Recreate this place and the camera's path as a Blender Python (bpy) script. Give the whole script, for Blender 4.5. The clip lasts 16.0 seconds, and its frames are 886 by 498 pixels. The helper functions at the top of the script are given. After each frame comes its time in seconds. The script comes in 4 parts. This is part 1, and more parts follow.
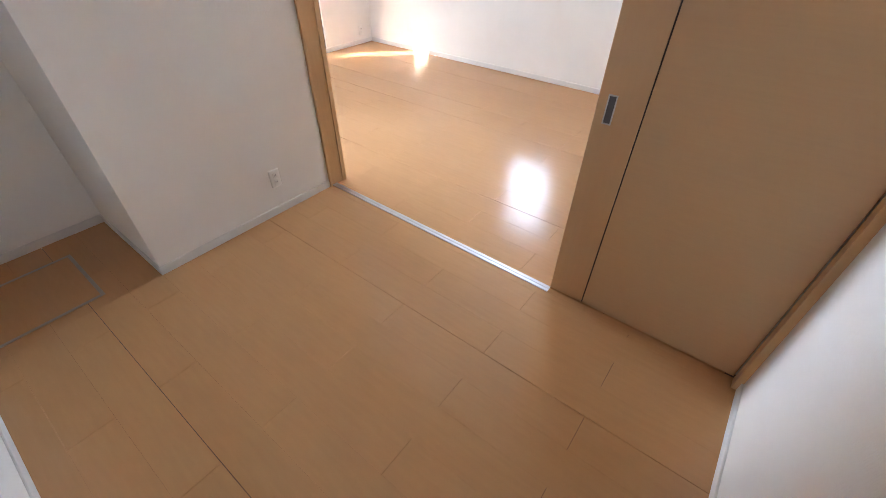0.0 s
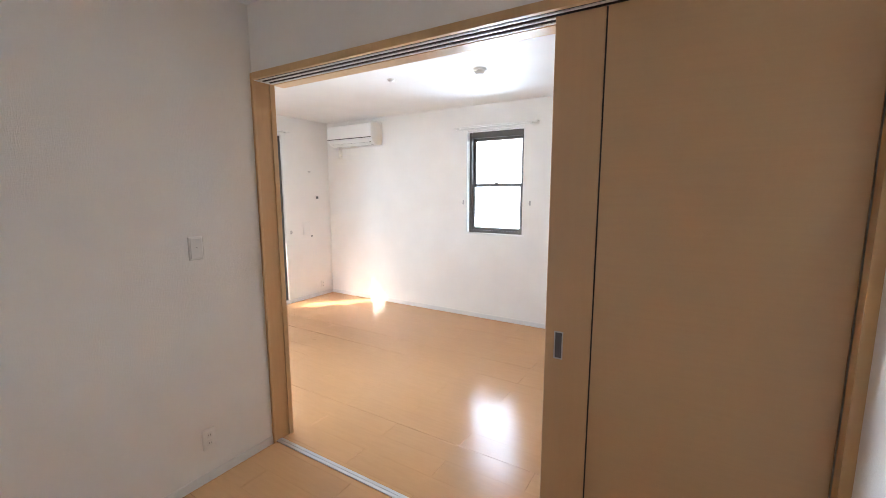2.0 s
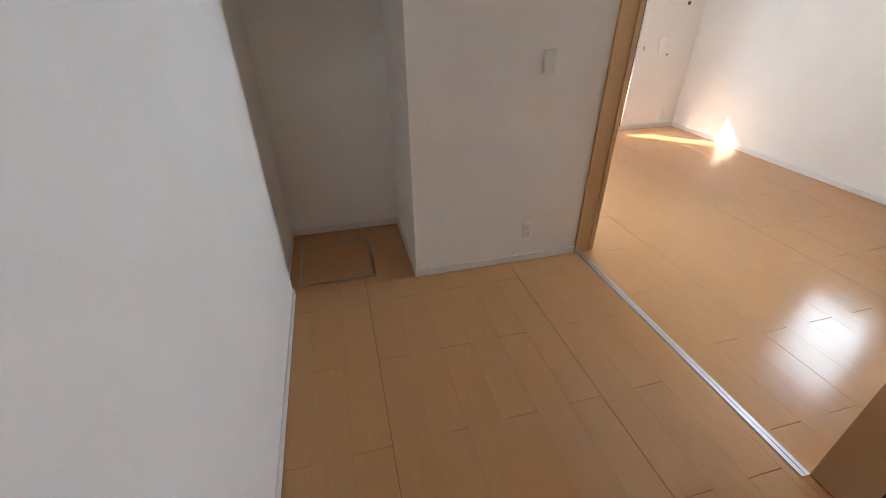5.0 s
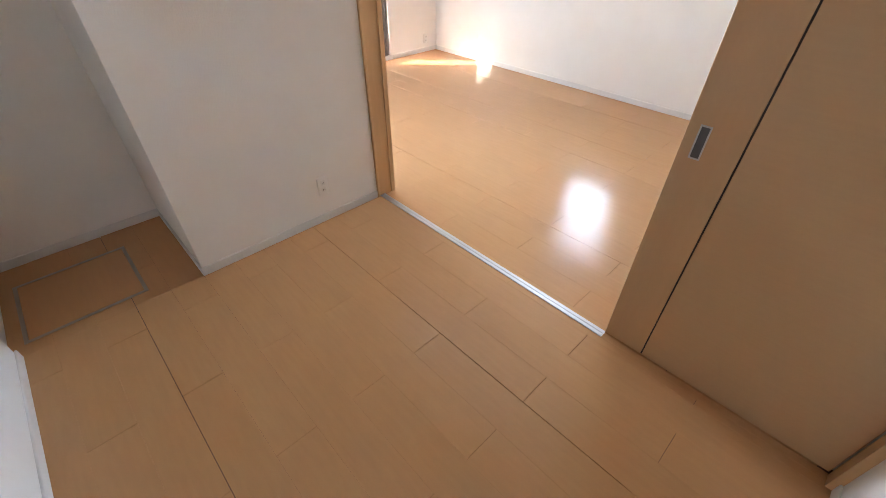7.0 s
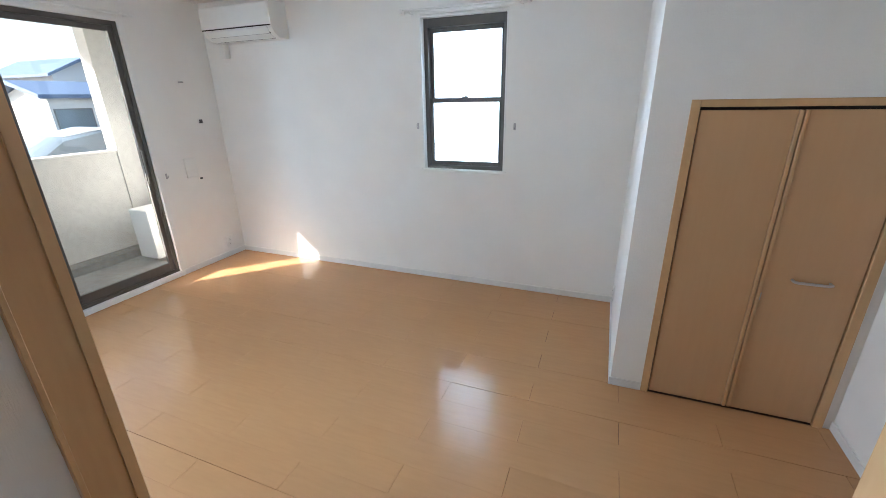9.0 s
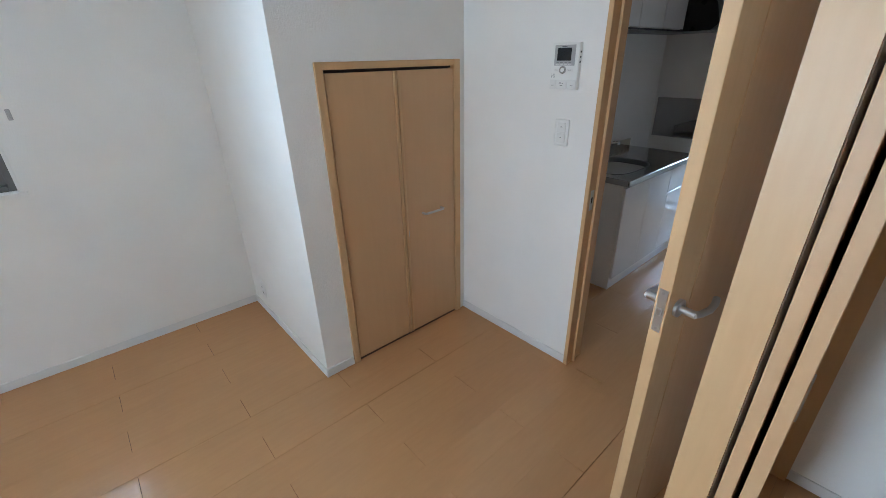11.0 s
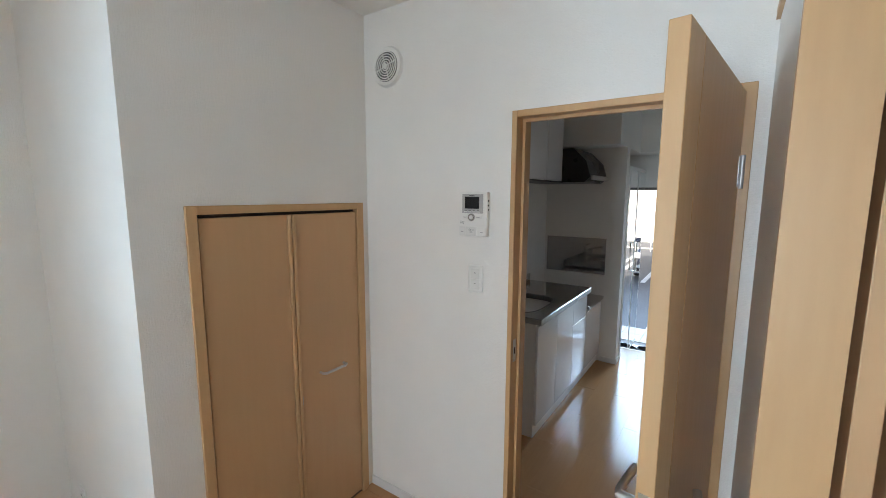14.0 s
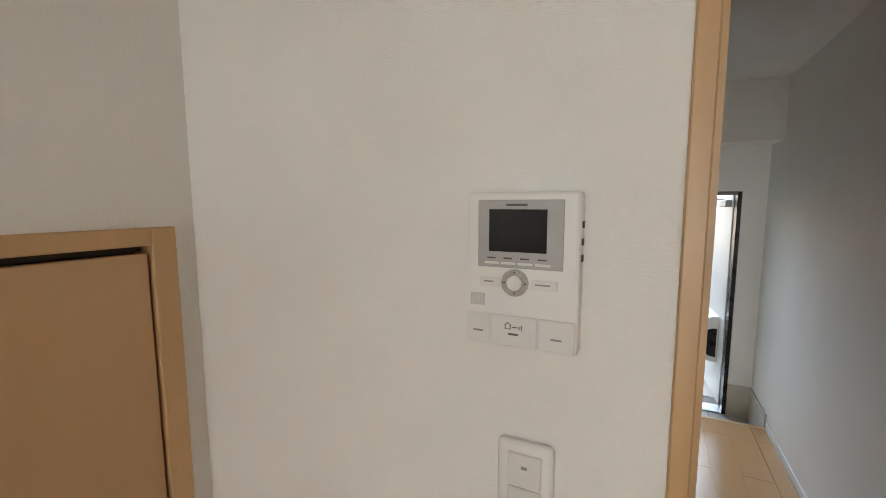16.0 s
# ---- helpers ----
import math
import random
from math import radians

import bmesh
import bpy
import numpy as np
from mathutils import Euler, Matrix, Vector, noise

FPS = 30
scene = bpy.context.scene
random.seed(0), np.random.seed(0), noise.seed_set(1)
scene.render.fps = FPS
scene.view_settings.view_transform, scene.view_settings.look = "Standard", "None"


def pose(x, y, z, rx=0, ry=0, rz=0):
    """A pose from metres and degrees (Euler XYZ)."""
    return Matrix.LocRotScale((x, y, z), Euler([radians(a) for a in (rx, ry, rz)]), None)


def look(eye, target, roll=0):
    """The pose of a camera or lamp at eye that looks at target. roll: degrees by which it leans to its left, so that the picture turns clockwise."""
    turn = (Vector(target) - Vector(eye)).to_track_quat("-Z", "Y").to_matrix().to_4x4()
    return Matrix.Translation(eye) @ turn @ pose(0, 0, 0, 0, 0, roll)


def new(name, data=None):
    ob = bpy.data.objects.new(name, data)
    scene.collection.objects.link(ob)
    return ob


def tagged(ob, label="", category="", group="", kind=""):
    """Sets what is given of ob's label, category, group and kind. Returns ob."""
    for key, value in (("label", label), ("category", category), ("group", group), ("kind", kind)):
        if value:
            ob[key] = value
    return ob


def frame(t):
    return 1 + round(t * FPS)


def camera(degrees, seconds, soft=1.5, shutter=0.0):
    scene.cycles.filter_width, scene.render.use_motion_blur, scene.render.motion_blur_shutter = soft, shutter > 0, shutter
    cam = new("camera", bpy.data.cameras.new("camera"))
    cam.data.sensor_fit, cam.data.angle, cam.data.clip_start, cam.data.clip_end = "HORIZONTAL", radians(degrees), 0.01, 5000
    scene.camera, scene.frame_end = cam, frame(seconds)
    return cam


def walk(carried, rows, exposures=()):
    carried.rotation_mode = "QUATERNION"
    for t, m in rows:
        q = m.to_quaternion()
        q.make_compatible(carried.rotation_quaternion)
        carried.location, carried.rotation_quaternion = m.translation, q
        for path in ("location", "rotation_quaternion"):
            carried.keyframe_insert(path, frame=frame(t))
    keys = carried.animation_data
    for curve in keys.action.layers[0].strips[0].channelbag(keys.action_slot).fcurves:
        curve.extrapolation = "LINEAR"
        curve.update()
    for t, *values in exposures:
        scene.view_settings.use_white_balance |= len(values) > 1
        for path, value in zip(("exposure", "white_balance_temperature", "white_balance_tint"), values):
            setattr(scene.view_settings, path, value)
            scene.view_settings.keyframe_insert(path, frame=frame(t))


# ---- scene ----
cam = camera(94.3, 16.0, 0.6)

PATH = [
    (0, (2.145, -1.5, 1.539), (1.219, -0.286, 0.247), 0.8),
    (0.5, (2.144, -1.457, 1.526), (1.245, -0.123, 0.337), 0.5),
    (1, (2.143, -1.475, 1.54), (1.211, 0.045, 0.633), 0.4),
    (1.5, (2.135, -1.471, 1.542), (1.152, 0.19, 1.018), 0.1),
    (2, (2.138, -1.473, 1.546), (1.103, 0.216, 1.269), -0.1),
    (2.5, (2.145, -1.485, 1.55), (0.904, 0.066, 1.31), -0.4),
    (3, (2.156, -1.502, 1.56), (0.565, -0.315, 1.314), -0.5),
    (3.5, (2.171, -1.512, 1.556), (0.342, -0.748, 1.293), -0.6),
    (4, (2.167, -1.516, 1.55), (0.273, -0.997, 1.173), -0.6),
    (4.5, (2.165, -1.518, 1.56), (0.34, -1.063, 0.88), -0.8),
    (5, (2.178, -1.521, 1.578), (0.531, -1.104, 0.522), -0.5),
    (5.2, (2.181, -1.533, 1.581), (0.626, -1.126, 0.39), -0.3),
    (7.3, (1.941, -1.309, 1.504), (0.863, -0.123, 0.307), -0.0),
    (7.5, (1.816, -1.264, 1.513), (0.73, 0.025, 0.436), 0.6),
    (8, (1.63, -1.008, 1.524), (0.553, 0.464, 0.703), 0.3),
    (8.5, (1.442, -0.702, 1.537), (0.477, 0.908, 0.849), 0.1),
    (9, (1.273, -0.417, 1.642), (0.576, 1.326, 0.951), -1.1),
    (9.5, (1.194, -0.169, 1.66), (0.989, 1.69, 0.95), -1.2),
    (10, (1.079, -0.002, 1.617), (1.497, 1.808, 0.876), -0.7),
    (10.2, (0.999, 0.066, 1.614), (1.643, 1.783, 0.816), -0.9),
    (12.3, (0.599, 0.038, 1.644), (2.171, 1.09, 0.992), 0.3),
    (12.5, (0.608, 0.039, 1.649), (2.21, 1.126, 1.146), 0.3),
    (13, (0.613, 0.053, 1.658), (2.248, 1.176, 1.401), 0.3),
    (13.5, (0.684, 0.133, 1.641), (2.326, 1.249, 1.403), 0.2),
    (14, (0.931, 0.277, 1.657), (2.56, 1.408, 1.394), 0.2),
    (14.5, (1.13, 0.481, 1.645), (2.775, 1.587, 1.38), 0.2),
    (15, (1.395, 0.735, 1.653), (3.069, 1.799, 1.398), 0.0),
    (15.5, (1.748, 0.922, 1.665), (3.475, 1.902, 1.424), -0.0),
    (16, (1.994, 1.057, 1.656), (3.774, 1.94, 1.432), -0.1),
]

# the film's camera adjusts its exposure from room to room
EXPOSURES = [(0, 2.9, 7150, 20), (2.0, 2.7, 7300, 19), (3.0, 2.6, 7550, 19), (3.5, 2.38, 7500, 18), (4.5, 2.28, 7750, 19), (5.2, 2.5, 7800, 20),
             (7.4, 2.85, 7300, 19), (8.3, 2.35, 6950, 13), (9.1, 2.03, 6500, 12), (9.6, 1.87, 6650, 12), (10.2, 1.90, 6450, 11), (12.4, 2.17, 6750, 10), (13.5, 2.1, 6900, 10),
             (14.0, 1.97, 7150, 11), (14.5, 1.90, 7900, 15), (15.0, 1.9, 8600, 16), (15.5, 1.9, 9000, 17), (16.0, 1.85, 8600, 16)]
walk(cam, [(t, look(e, g, r)) for t, e, g, r in PATH], EXPOSURES)

# ---- world, sun, window light, added fill lamps ----
SUN_DIR = Vector((0.68, 0.73, -0.60)).normalized()
SUN_EL = math.asin(-SUN_DIR.z)
world = bpy.data.worlds.new("sky")
scene.world = world
world.use_nodes = True
wn = world.node_tree.nodes
sky = wn.new("ShaderNodeTexSky")
sky.sky_type = "NISHITA"
sky.sun_disc = False
sky.sun_elevation = SUN_EL
sky.sun_rotation = math.atan2(-SUN_DIR.x, -SUN_DIR.y)
world.node_tree.links.new(sky.outputs["Color"], wn["Background"].inputs["Color"])
wn["Background"].inputs["Strength"].default_value = SKY = 0.11

sun_data = bpy.data.lights.new("sun", "SUN")
sun_data.energy = 4.0
sun_data.angle = radians(0.6)
sun_data.color = (1.0, 0.95, 0.88)
sun = new("sun", sun_data)
sun.matrix_world = look((-20, -22, 18), Vector((-20, -22, 18)) + SUN_DIR)


def area_light(name, eye, target, w, h, watts, color, spread=180):
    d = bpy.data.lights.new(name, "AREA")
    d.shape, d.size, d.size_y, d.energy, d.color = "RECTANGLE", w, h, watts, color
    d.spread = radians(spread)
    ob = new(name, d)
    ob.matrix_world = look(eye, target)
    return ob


area_light("north_window_light", (0.13, 3.32, 1.65), (0.75, -1.2, 1.6), 0.9, 1.4, 9.6, (0.52, 0.75, 1.0), 105)
area_light("balcony_door_light", (-2.745, 0.84, 1.30), (1.9, -0.9, 1.2), 0.76, 1.9, 7.2, (0.62, 0.80, 1.0), 90)
# unseen lamp on the balcony, added to brighten the north wall
area_light("balcony_fill_light", (-3.60, 0.92, 1.75), (-1.2, 3.35, 0.55), 0.30, 1.1, 1.2, (0.50, 0.74, 1.0), 95)
# unseen lamp above the car park, added to brighten the passage
area_light("entrance_fill_light", (11.0, 0.76, 3.9), (3.4, 0.50, 0.9), 4.6, 3.2, 285, (0.43, 0.67, 1.0))
scene.cycles.diffuse_bounces = 10
scene.cycles.max_bounces = 14


# ---- materials ----
def material(name, color, rough=0.5, metal=0.0, var=0.06, scale=6.0, bump=0.0, bump_scale=200.0,
             coat=0.0, transmission=0.0, stretch=(1, 1, 1), color2=None, spec=0.5, per_object=0.0, rough_var=0.06, per_island=0.0):
    m = bpy.data.materials.new(name)
    m.use_nodes = True
    nt = m.node_tree
    n, l = nt.nodes, nt.links
    b = n["Principled BSDF"]
    tc = n.new("ShaderNodeTexCoord")
    mp = n.new("ShaderNodeMapping")
    mp.inputs["Scale"].default_value = stretch
    l.new(tc.outputs["Object"], mp.inputs["Vector"])
    vec = mp.outputs["Vector"]
    if per_object:
        oi = n.new("ShaderNodeObjectInfo")
        sc = n.new("ShaderNodeVectorMath")
        sc.operation = "SCALE"
        sc.inputs[0].default_value = (13.1, 7.7, 3.3)
        l.new(oi.outputs["Random"], sc.inputs["Scale"])
        ad = n.new("ShaderNodeVectorMath")
        ad.operation = "ADD"
        l.new(vec, ad.inputs[0])
        l.new(sc.outputs[0], ad.inputs[1])
        vec = ad.outputs[0]
    n1 = n.new("ShaderNodeTexNoise")
    n1.inputs["Scale"].default_value = scale
    n1.inputs["Detail"].default_value = 5
    l.new(vec, n1.inputs["Vector"])
    n2 = n.new("ShaderNodeTexNoise")
    n2.inputs["Scale"].default_value = scale * 0.13
    n2.inputs["Detail"].default_value = 2
    l.new(tc.outputs["Object"], n2.inputs["Vector"])
    c2 = color2 or tuple(max(0.0, c * (1 - var * 2.2)) for c in color)
    mix = n.new("ShaderNodeMix")
    mix.data_type = "RGBA"
    mix.inputs["A"].default_value = (*color, 1)
    mix.inputs["B"].default_value = (*c2, 1)
    ramp = n.new("ShaderNodeMapRange")
    ramp.inputs["From Min"].default_value, ramp.inputs["From Max"].default_value = 0.3, 0.7
    l.new(n1.outputs["Fac"], ramp.inputs["Value"])
    l.new(ramp.outputs["Result"], mix.inputs["Factor"])
    hsv = n.new("ShaderNodeHueSaturation")
    l.new(mix.outputs["Result"], hsv.inputs["Color"])
    mr = n.new("ShaderNodeMapRange")
    mr.inputs["From Min"].default_value, mr.inputs["From Max"].default_value = 0.25, 0.75
    mr.inputs["To Min"].default_value, mr.inputs["To Max"].default_value = 1 - var, 1 + var
    l.new(n2.outputs["Fac"], mr.inputs["Value"])
    val = mr.outputs["Result"]
    if per_object:
        ma = n.new("ShaderNodeMapRange")
        ma.inputs["To Min"].default_value, ma.inputs["To Max"].default_value = 1 - per_object, 1 + per_object
        l.new(oi.outputs["Random"], ma.inputs["Value"])
        mu = n.new("ShaderNodeMath")
        mu.operation = "MULTIPLY"
        l.new(val, mu.inputs[0])
        l.new(ma.outputs["Result"], mu.inputs[1])
        val = mu.outputs[0]
    if per_island:
        ge = n.new("ShaderNodeNewGeometry")
        mi = n.new("ShaderNodeMapRange")
        mi.inputs["To Min"].default_value, mi.inputs["To Max"].default_value = 1 - per_island, 1 + per_island
        l.new(ge.outputs["Random Per Island"], mi.inputs["Value"])
        mu2 = n.new("ShaderNodeMath")
        mu2.operation = "MULTIPLY"
        l.new(val, mu2.inputs[0])
        l.new(mi.outputs["Result"], mu2.inputs[1])
        val = mu2.outputs[0]
    l.new(val, hsv.inputs["Value"])
    l.new(hsv.outputs["Color"], b.inputs["Base Color"])
    rr = n.new("ShaderNodeMapRange")
    rr.inputs["To Min"].default_value, rr.inputs["To Max"].default_value = max(0.0, rough - rough_var), min(1.0, rough + rough_var)
    l.new(n1.outputs["Fac"], rr.inputs["Value"])
    l.new(rr.outputs["Result"], b.inputs["Roughness"])
    b.inputs["Metallic"].default_value = metal
    b.inputs["Coat Weight"].default_value = coat
    b.inputs["Coat Roughness"].default_value = 0.08
    b.inputs["Transmission Weight"].default_value = transmission
    b.inputs["Specular IOR Level"].default_value = spec
    if bump:
        nb = n.new("ShaderNodeTexNoise")
        nb.inputs["Scale"].default_value = bump_scale
        nb.inputs["Detail"].default_value = 3
        l.new(vec, nb.inputs["Vector"])
        bp = n.new("ShaderNodeBump")
        bp.inputs["Strength"].default_value = bump
        bp.inputs["Distance"].default_value = 0.002
        l.new(nb.outputs["Fac"], bp.inputs["Height"])
        l.new(bp.outputs["Normal"], b.inputs["Normal"])
    return m


def wallpaper(name, color):
    """Vinyl wallpaper with a fine woven relief."""
    m = material(name, color, 0.62, var=0.02, scale=3.0, spec=0.3)
    n, l = m.node_tree.nodes, m.node_tree.links
    tc = n.new("ShaderNodeTexCoord")
    hs = []
    for st in ((260, 260, 40), (60, 60, 420)):
        mp = n.new("ShaderNodeMapping")
        mp.inputs["Scale"].default_value = st
        l.new(tc.outputs["Object"], mp.inputs["Vector"])
        t = n.new("ShaderNodeTexNoise")
        t.inputs["Scale"].default_value = 1.0
        t.inputs["Detail"].default_value = 3
        l.new(mp.outputs["Vector"], t.inputs["Vector"])
        hs.append(t)
    ad = n.new("ShaderNodeMath")
    ad.operation = "ADD"
    l.new(hs[0].outputs["Fac"], ad.inputs[0])
    l.new(hs[1].outputs["Fac"], ad.inputs[1])
    bp = n.new("ShaderNodeBump")
    bp.inputs["Strength"].default_value = 0.6
    bp.inputs["Distance"].default_value = 0.0014
    l.new(ad.outputs[0], bp.inputs["Height"])
    l.new(bp.outputs["Normal"], n["Principled BSDF"].inputs["Normal"])
    return m


M_WALL = wallpaper("woven_wallpaper", (0.82, 0.80, 0.765))
M_CEIL = wallpaper("ceiling_paper", (0.82, 0.805, 0.78))
M_PLANK = material("floor_plank", (0.535, 0.287, 0.135), 0.17, var=0.03, scale=7, stretch=(1, 7, 7), color2=(0.508, 0.269, 0.126),
                   bump=0.012, bump_scale=60, per_object=0.011, spec=0.35, rough_var=0.03)
M_SUB = material("joint_shadow", (0.13, 0.07, 0.035), 0.6)
M_DOOR = material("door_veneer", (0.565, 0.341, 0.178), 0.42, var=0.05, scale=3.0, stretch=(14, 14, 1.0), color2=(0.548, 0.329, 0.170),
                  bump=0.03, bump_scale=40)
M_DOORX = material("door_veneer_cross", (0.54, 0.333, 0.173), 0.42, var=0.05, scale=3.0, stretch=(1, 14, 30), color2=(0.525, 0.322, 0.167),
                   bump=0.03, bump_scale=40)
M_TRIM = material("trim_veneer", (0.60, 0.37, 0.185), 0.4, var=0.05, scale=4.0, stretch=(12, 12, 1.5), color2=(0.57, 0.345, 0.17))
# near-black that stands in for the shade inside grooves, gaps and slots
M_GROOVE_SHADE = material("groove_shade", (0.035, 0.022, 0.015), 0.7)
M_BASE = material("baseboard_white", (0.72, 0.71, 0.69), 0.45, var=0.02)
M_WHITE = material("white_plastic", (0.80, 0.79, 0.76), 0.35, var=0.015)
M_WHITE2 = material("white_key", (0.74, 0.73, 0.70), 0.3, var=0.015)
M_GREYP = material("grey_plastic", (0.42, 0.41, 0.40), 0.35, var=0.02)
M_PULL = material("dark_metal_recess", (0.12, 0.12, 0.125), 0.35, metal=0.8)
M_SCREEN = material("dark_screen", (0.012, 0.013, 0.015), 0.12, var=0.02)
M_INK = material("grey_print", (0.09, 0.09, 0.09), 0.6)
M_ALU = material("aluminium", (0.62, 0.63, 0.65), 0.32, metal=1.0, var=0.03, scale=30, stretch=(1, 20, 20))
M_CHROME = material("satin_chrome", (0.56, 0.55, 0.54), 0.32, metal=1.0, var=0.03, scale=40)
M_STEEL = material("stainless_steel", (0.50, 0.49, 0.48), 0.16, metal=1.0, var=0.03, scale=60, stretch=(1, 30, 1))
M_SASH = material("bronze_sash", (0.13, 0.118, 0.108), 0.38, metal=0.35, var=0.05, scale=20)
M_BASIN = material("basin_steel", (0.24, 0.235, 0.23), 0.34, metal=1.0, var=0.04, scale=50)
M_RUBBER = material("black_rubber", (0.02, 0.02, 0.02), 0.6)
M_GLOSSW = material("glossy_white_door", (0.78, 0.78, 0.79), 0.13, var=0.015, coat=0.4)
M_BLACK = material("black_enamel", (0.010, 0.009, 0.009), 0.28, var=0.04, spec=0.3)
M_TAP = material("polished_chrome", (0.82, 0.82, 0.83), 0.08, metal=1.0, var=0.02, scale=30, rough_var=0.02)
M_SPLASH = material("polished_steel", (0.46, 0.44, 0.43), 0.06, metal=1.0, var=0.03, scale=20, rough_var=0.02)
M_PRINT = material("pale_grey_print", (0.30, 0.29, 0.28), 0.6)
M_DIAL = material("silver_dial", (0.54, 0.54, 0.54), 0.2, metal=1.0, var=0.03, scale=60)
M_HATCH = material("hatch_trim", (0.36, 0.30, 0.24), 0.4, metal=0.2, var=0.04)
M_TILE = material("beige_tile", (0.52, 0.48, 0.42), 0.45, var=0.06, scale=14, per_object=0.05, bump=0.1)
M_GROUT = material("grout", (0.28, 0.26, 0.24), 0.85)
M_ASPHALT = material("asphalt", (0.075, 0.08, 0.09), 0.6, var=0.16, scale=60, bump=0.7, bump_scale=180)
M_LINE = material("road_paint", (0.75, 0.75, 0.73), 0.7, var=0.08, scale=30)
M_STUCCO = material("cream_stucco", (0.76, 0.75, 0.72), 0.85, var=0.05, scale=18, bump=0.5, bump_scale=120)
M_STUCCO2 = material("pale_siding", (0.60, 0.60, 0.60), 0.8, var=0.05, scale=10, bump=0.3)
M_CONC = material("balcony_floor", (0.33, 0.33, 0.32), 0.7, var=0.09, scale=16, bump=0.25)
M_ROOF = material("blue_grey_tile", (0.13, 0.19, 0.29), 0.5, var=0.12, scale=20, bump=0.4, bump_scale=30)
M_CARB = material("dark_blue_car_paint", (0.012, 0.016, 0.035), 0.22, var=0.05, coat=1.0, metal=0.3)
M_CARW = material("silver_car_paint", (0.45, 0.46, 0.47), 0.25, var=0.03, coat=1.0, metal=0.5)
M_CARG = material("car_glass", (0.16, 0.20, 0.22), 0.05, var=0.02)
M_LAMPG = material("headlight_glass", (0.55, 0.56, 0.58), 0.1, var=0.05, coat=1.0)
M_MIRROR = material("mirror", (0.86, 0.88, 0.88), 0.02, metal=1.0, var=0.0, rough_var=0.0)
M_LEATHER = material("black_sandal", (0.02, 0.019, 0.018), 0.5, var=0.1, scale=40, bump=0.3)
M_SOCKET = material("socket_hole", (0.05, 0.05, 0.05), 0.6)


def glass(name, rough, tint=(0.96, 0.98, 0.98), alpha=0.0):
    m = bpy.data.materials.new(name)
    m.use_nodes = True
    b = m.node_tree.nodes["Principled BSDF"]
    b.inputs["Base Color"].default_value = (*tint, 1)
    b.inputs["Roughness"].default_value = rough
    b.inputs["Transmission Weight"].default_value = 1.0
    b.inputs["IOR"].default_value = 1.45
    if rough > 0.1:
        n, l = m.node_tree.nodes, m.node_tree.links
        t = n.new("ShaderNodeTexNoise")
        t.inputs["Scale"].default_value = 90
        tc = n.new("ShaderNodeTexCoord")
        l.new(tc.outputs["Object"], t.inputs["Vector"])
        bp = n.new("ShaderNodeBump")
        bp.inputs["Strength"].default_value = 0.4
        bp.inputs["Distance"].default_value = 0.002
        l.new(t.outputs["Fac"], bp.inputs["Height"])
        l.new(bp.outputs["Normal"], b.inputs["Normal"])
    return m


M_GLASS = glass("clear_glass", 0.0)
M_FROST = glass("frosted_glass", 0.5)


# ---- mesh helpers ----
def box(bm, x0, x1, y0, y1, z0, z1, bevel=0.0, seg=1):
    r = bmesh.ops.create_cube(bm, size=1.0)
    m = Matrix.Translation(((x0 + x1) / 2, (y0 + y1) / 2, (z0 + z1) / 2)) @ Matrix.Diagonal((abs(x1 - x0), abs(y1 - y0), abs(z1 - z0), 1))
    bmesh.ops.transform(bm, matrix=m, verts=r["verts"])
    if bevel:
        es = list({e for v in r["verts"] for e in v.link_edges})
        bmesh.ops.bevel(bm, geom=es, offset=bevel, segments=seg, profile=0.5, affect="EDGES")
    return bm


def B(*a, **k):
    return box(bmesh.new(), *a, **k)


def tube(bm, p0, p1, r, seg=16, r2=None):
    p0, p1 = Vector(p0), Vector(p1)
    d = p1 - p0
    m = Matrix.Translation((p0 + p1) / 2) @ d.to_track_quat("Z", "Y").to_matrix().to_4x4()
    bmesh.ops.create_cone(bm, cap_ends=True, segments=seg, radius1=r, radius2=r if r2 is None else r2, depth=d.length, matrix=m)
    return bm


def path_tube(bm, pts, r, seg=10):
    """A bent bar: one ring of points at each corner of the path."""
    pts = [Vector(p) for p in pts]
    rings = []
    for i, p in enumerate(pts):
        d = (pts[min(i + 1, len(pts) - 1)] - pts[max(i - 1, 0)]).normalized()
        q = d.to_track_quat("Z", "Y")
        rings.append([bm.verts.new(p + q @ Vector((math.cos(a) * r, math.sin(a) * r, 0))) for a in (2 * math.pi * k / seg for k in range(seg))])
    for a, b in zip(rings, rings[1:]):
        for k in range(seg):
            bm.faces.new((a[k], a[(k + 1) % seg], b[(k + 1) % seg], b[k]))
    bm.faces.new(list(reversed(rings[0])))
    bm.faces.new(rings[-1])
    return bm


def prism(bm, outline, axis, a0, a1):
    """An outline of two coordinates drawn out along an axis ('x', 'y' or 'z')."""
    def at(u, v, w):
        return {"x": (w, u, v), "y": (u, w, v), "z": (u, v, w)}[axis]
    r0 = [bm.verts.new(at(u, v, a0)) for u, v in outline]
    r1 = [bm.verts.new(at(u, v, a1)) for u, v in outline]
    k = len(outline)
    for i in range(k):
        bm.faces.new((r0[i], r0[(i + 1) % k], r1[(i + 1) % k], r1[i]))
    bm.faces.new(list(reversed(r0)))
    bm.faces.new(r1)
    return bm


def mesh(name, bm, mat, smooth=False):
    bmesh.ops.recalc_face_normals(bm, faces=bm.faces)
    me = bpy.data.meshes.new(name)
    bm.to_mesh(me)
    bm.free()
    me.materials.append(mat)
    if smooth:
        for p in me.polygons:
            p.use_smooth = True
        me.set_sharp_from_angle(angle=radians(35))
    return me


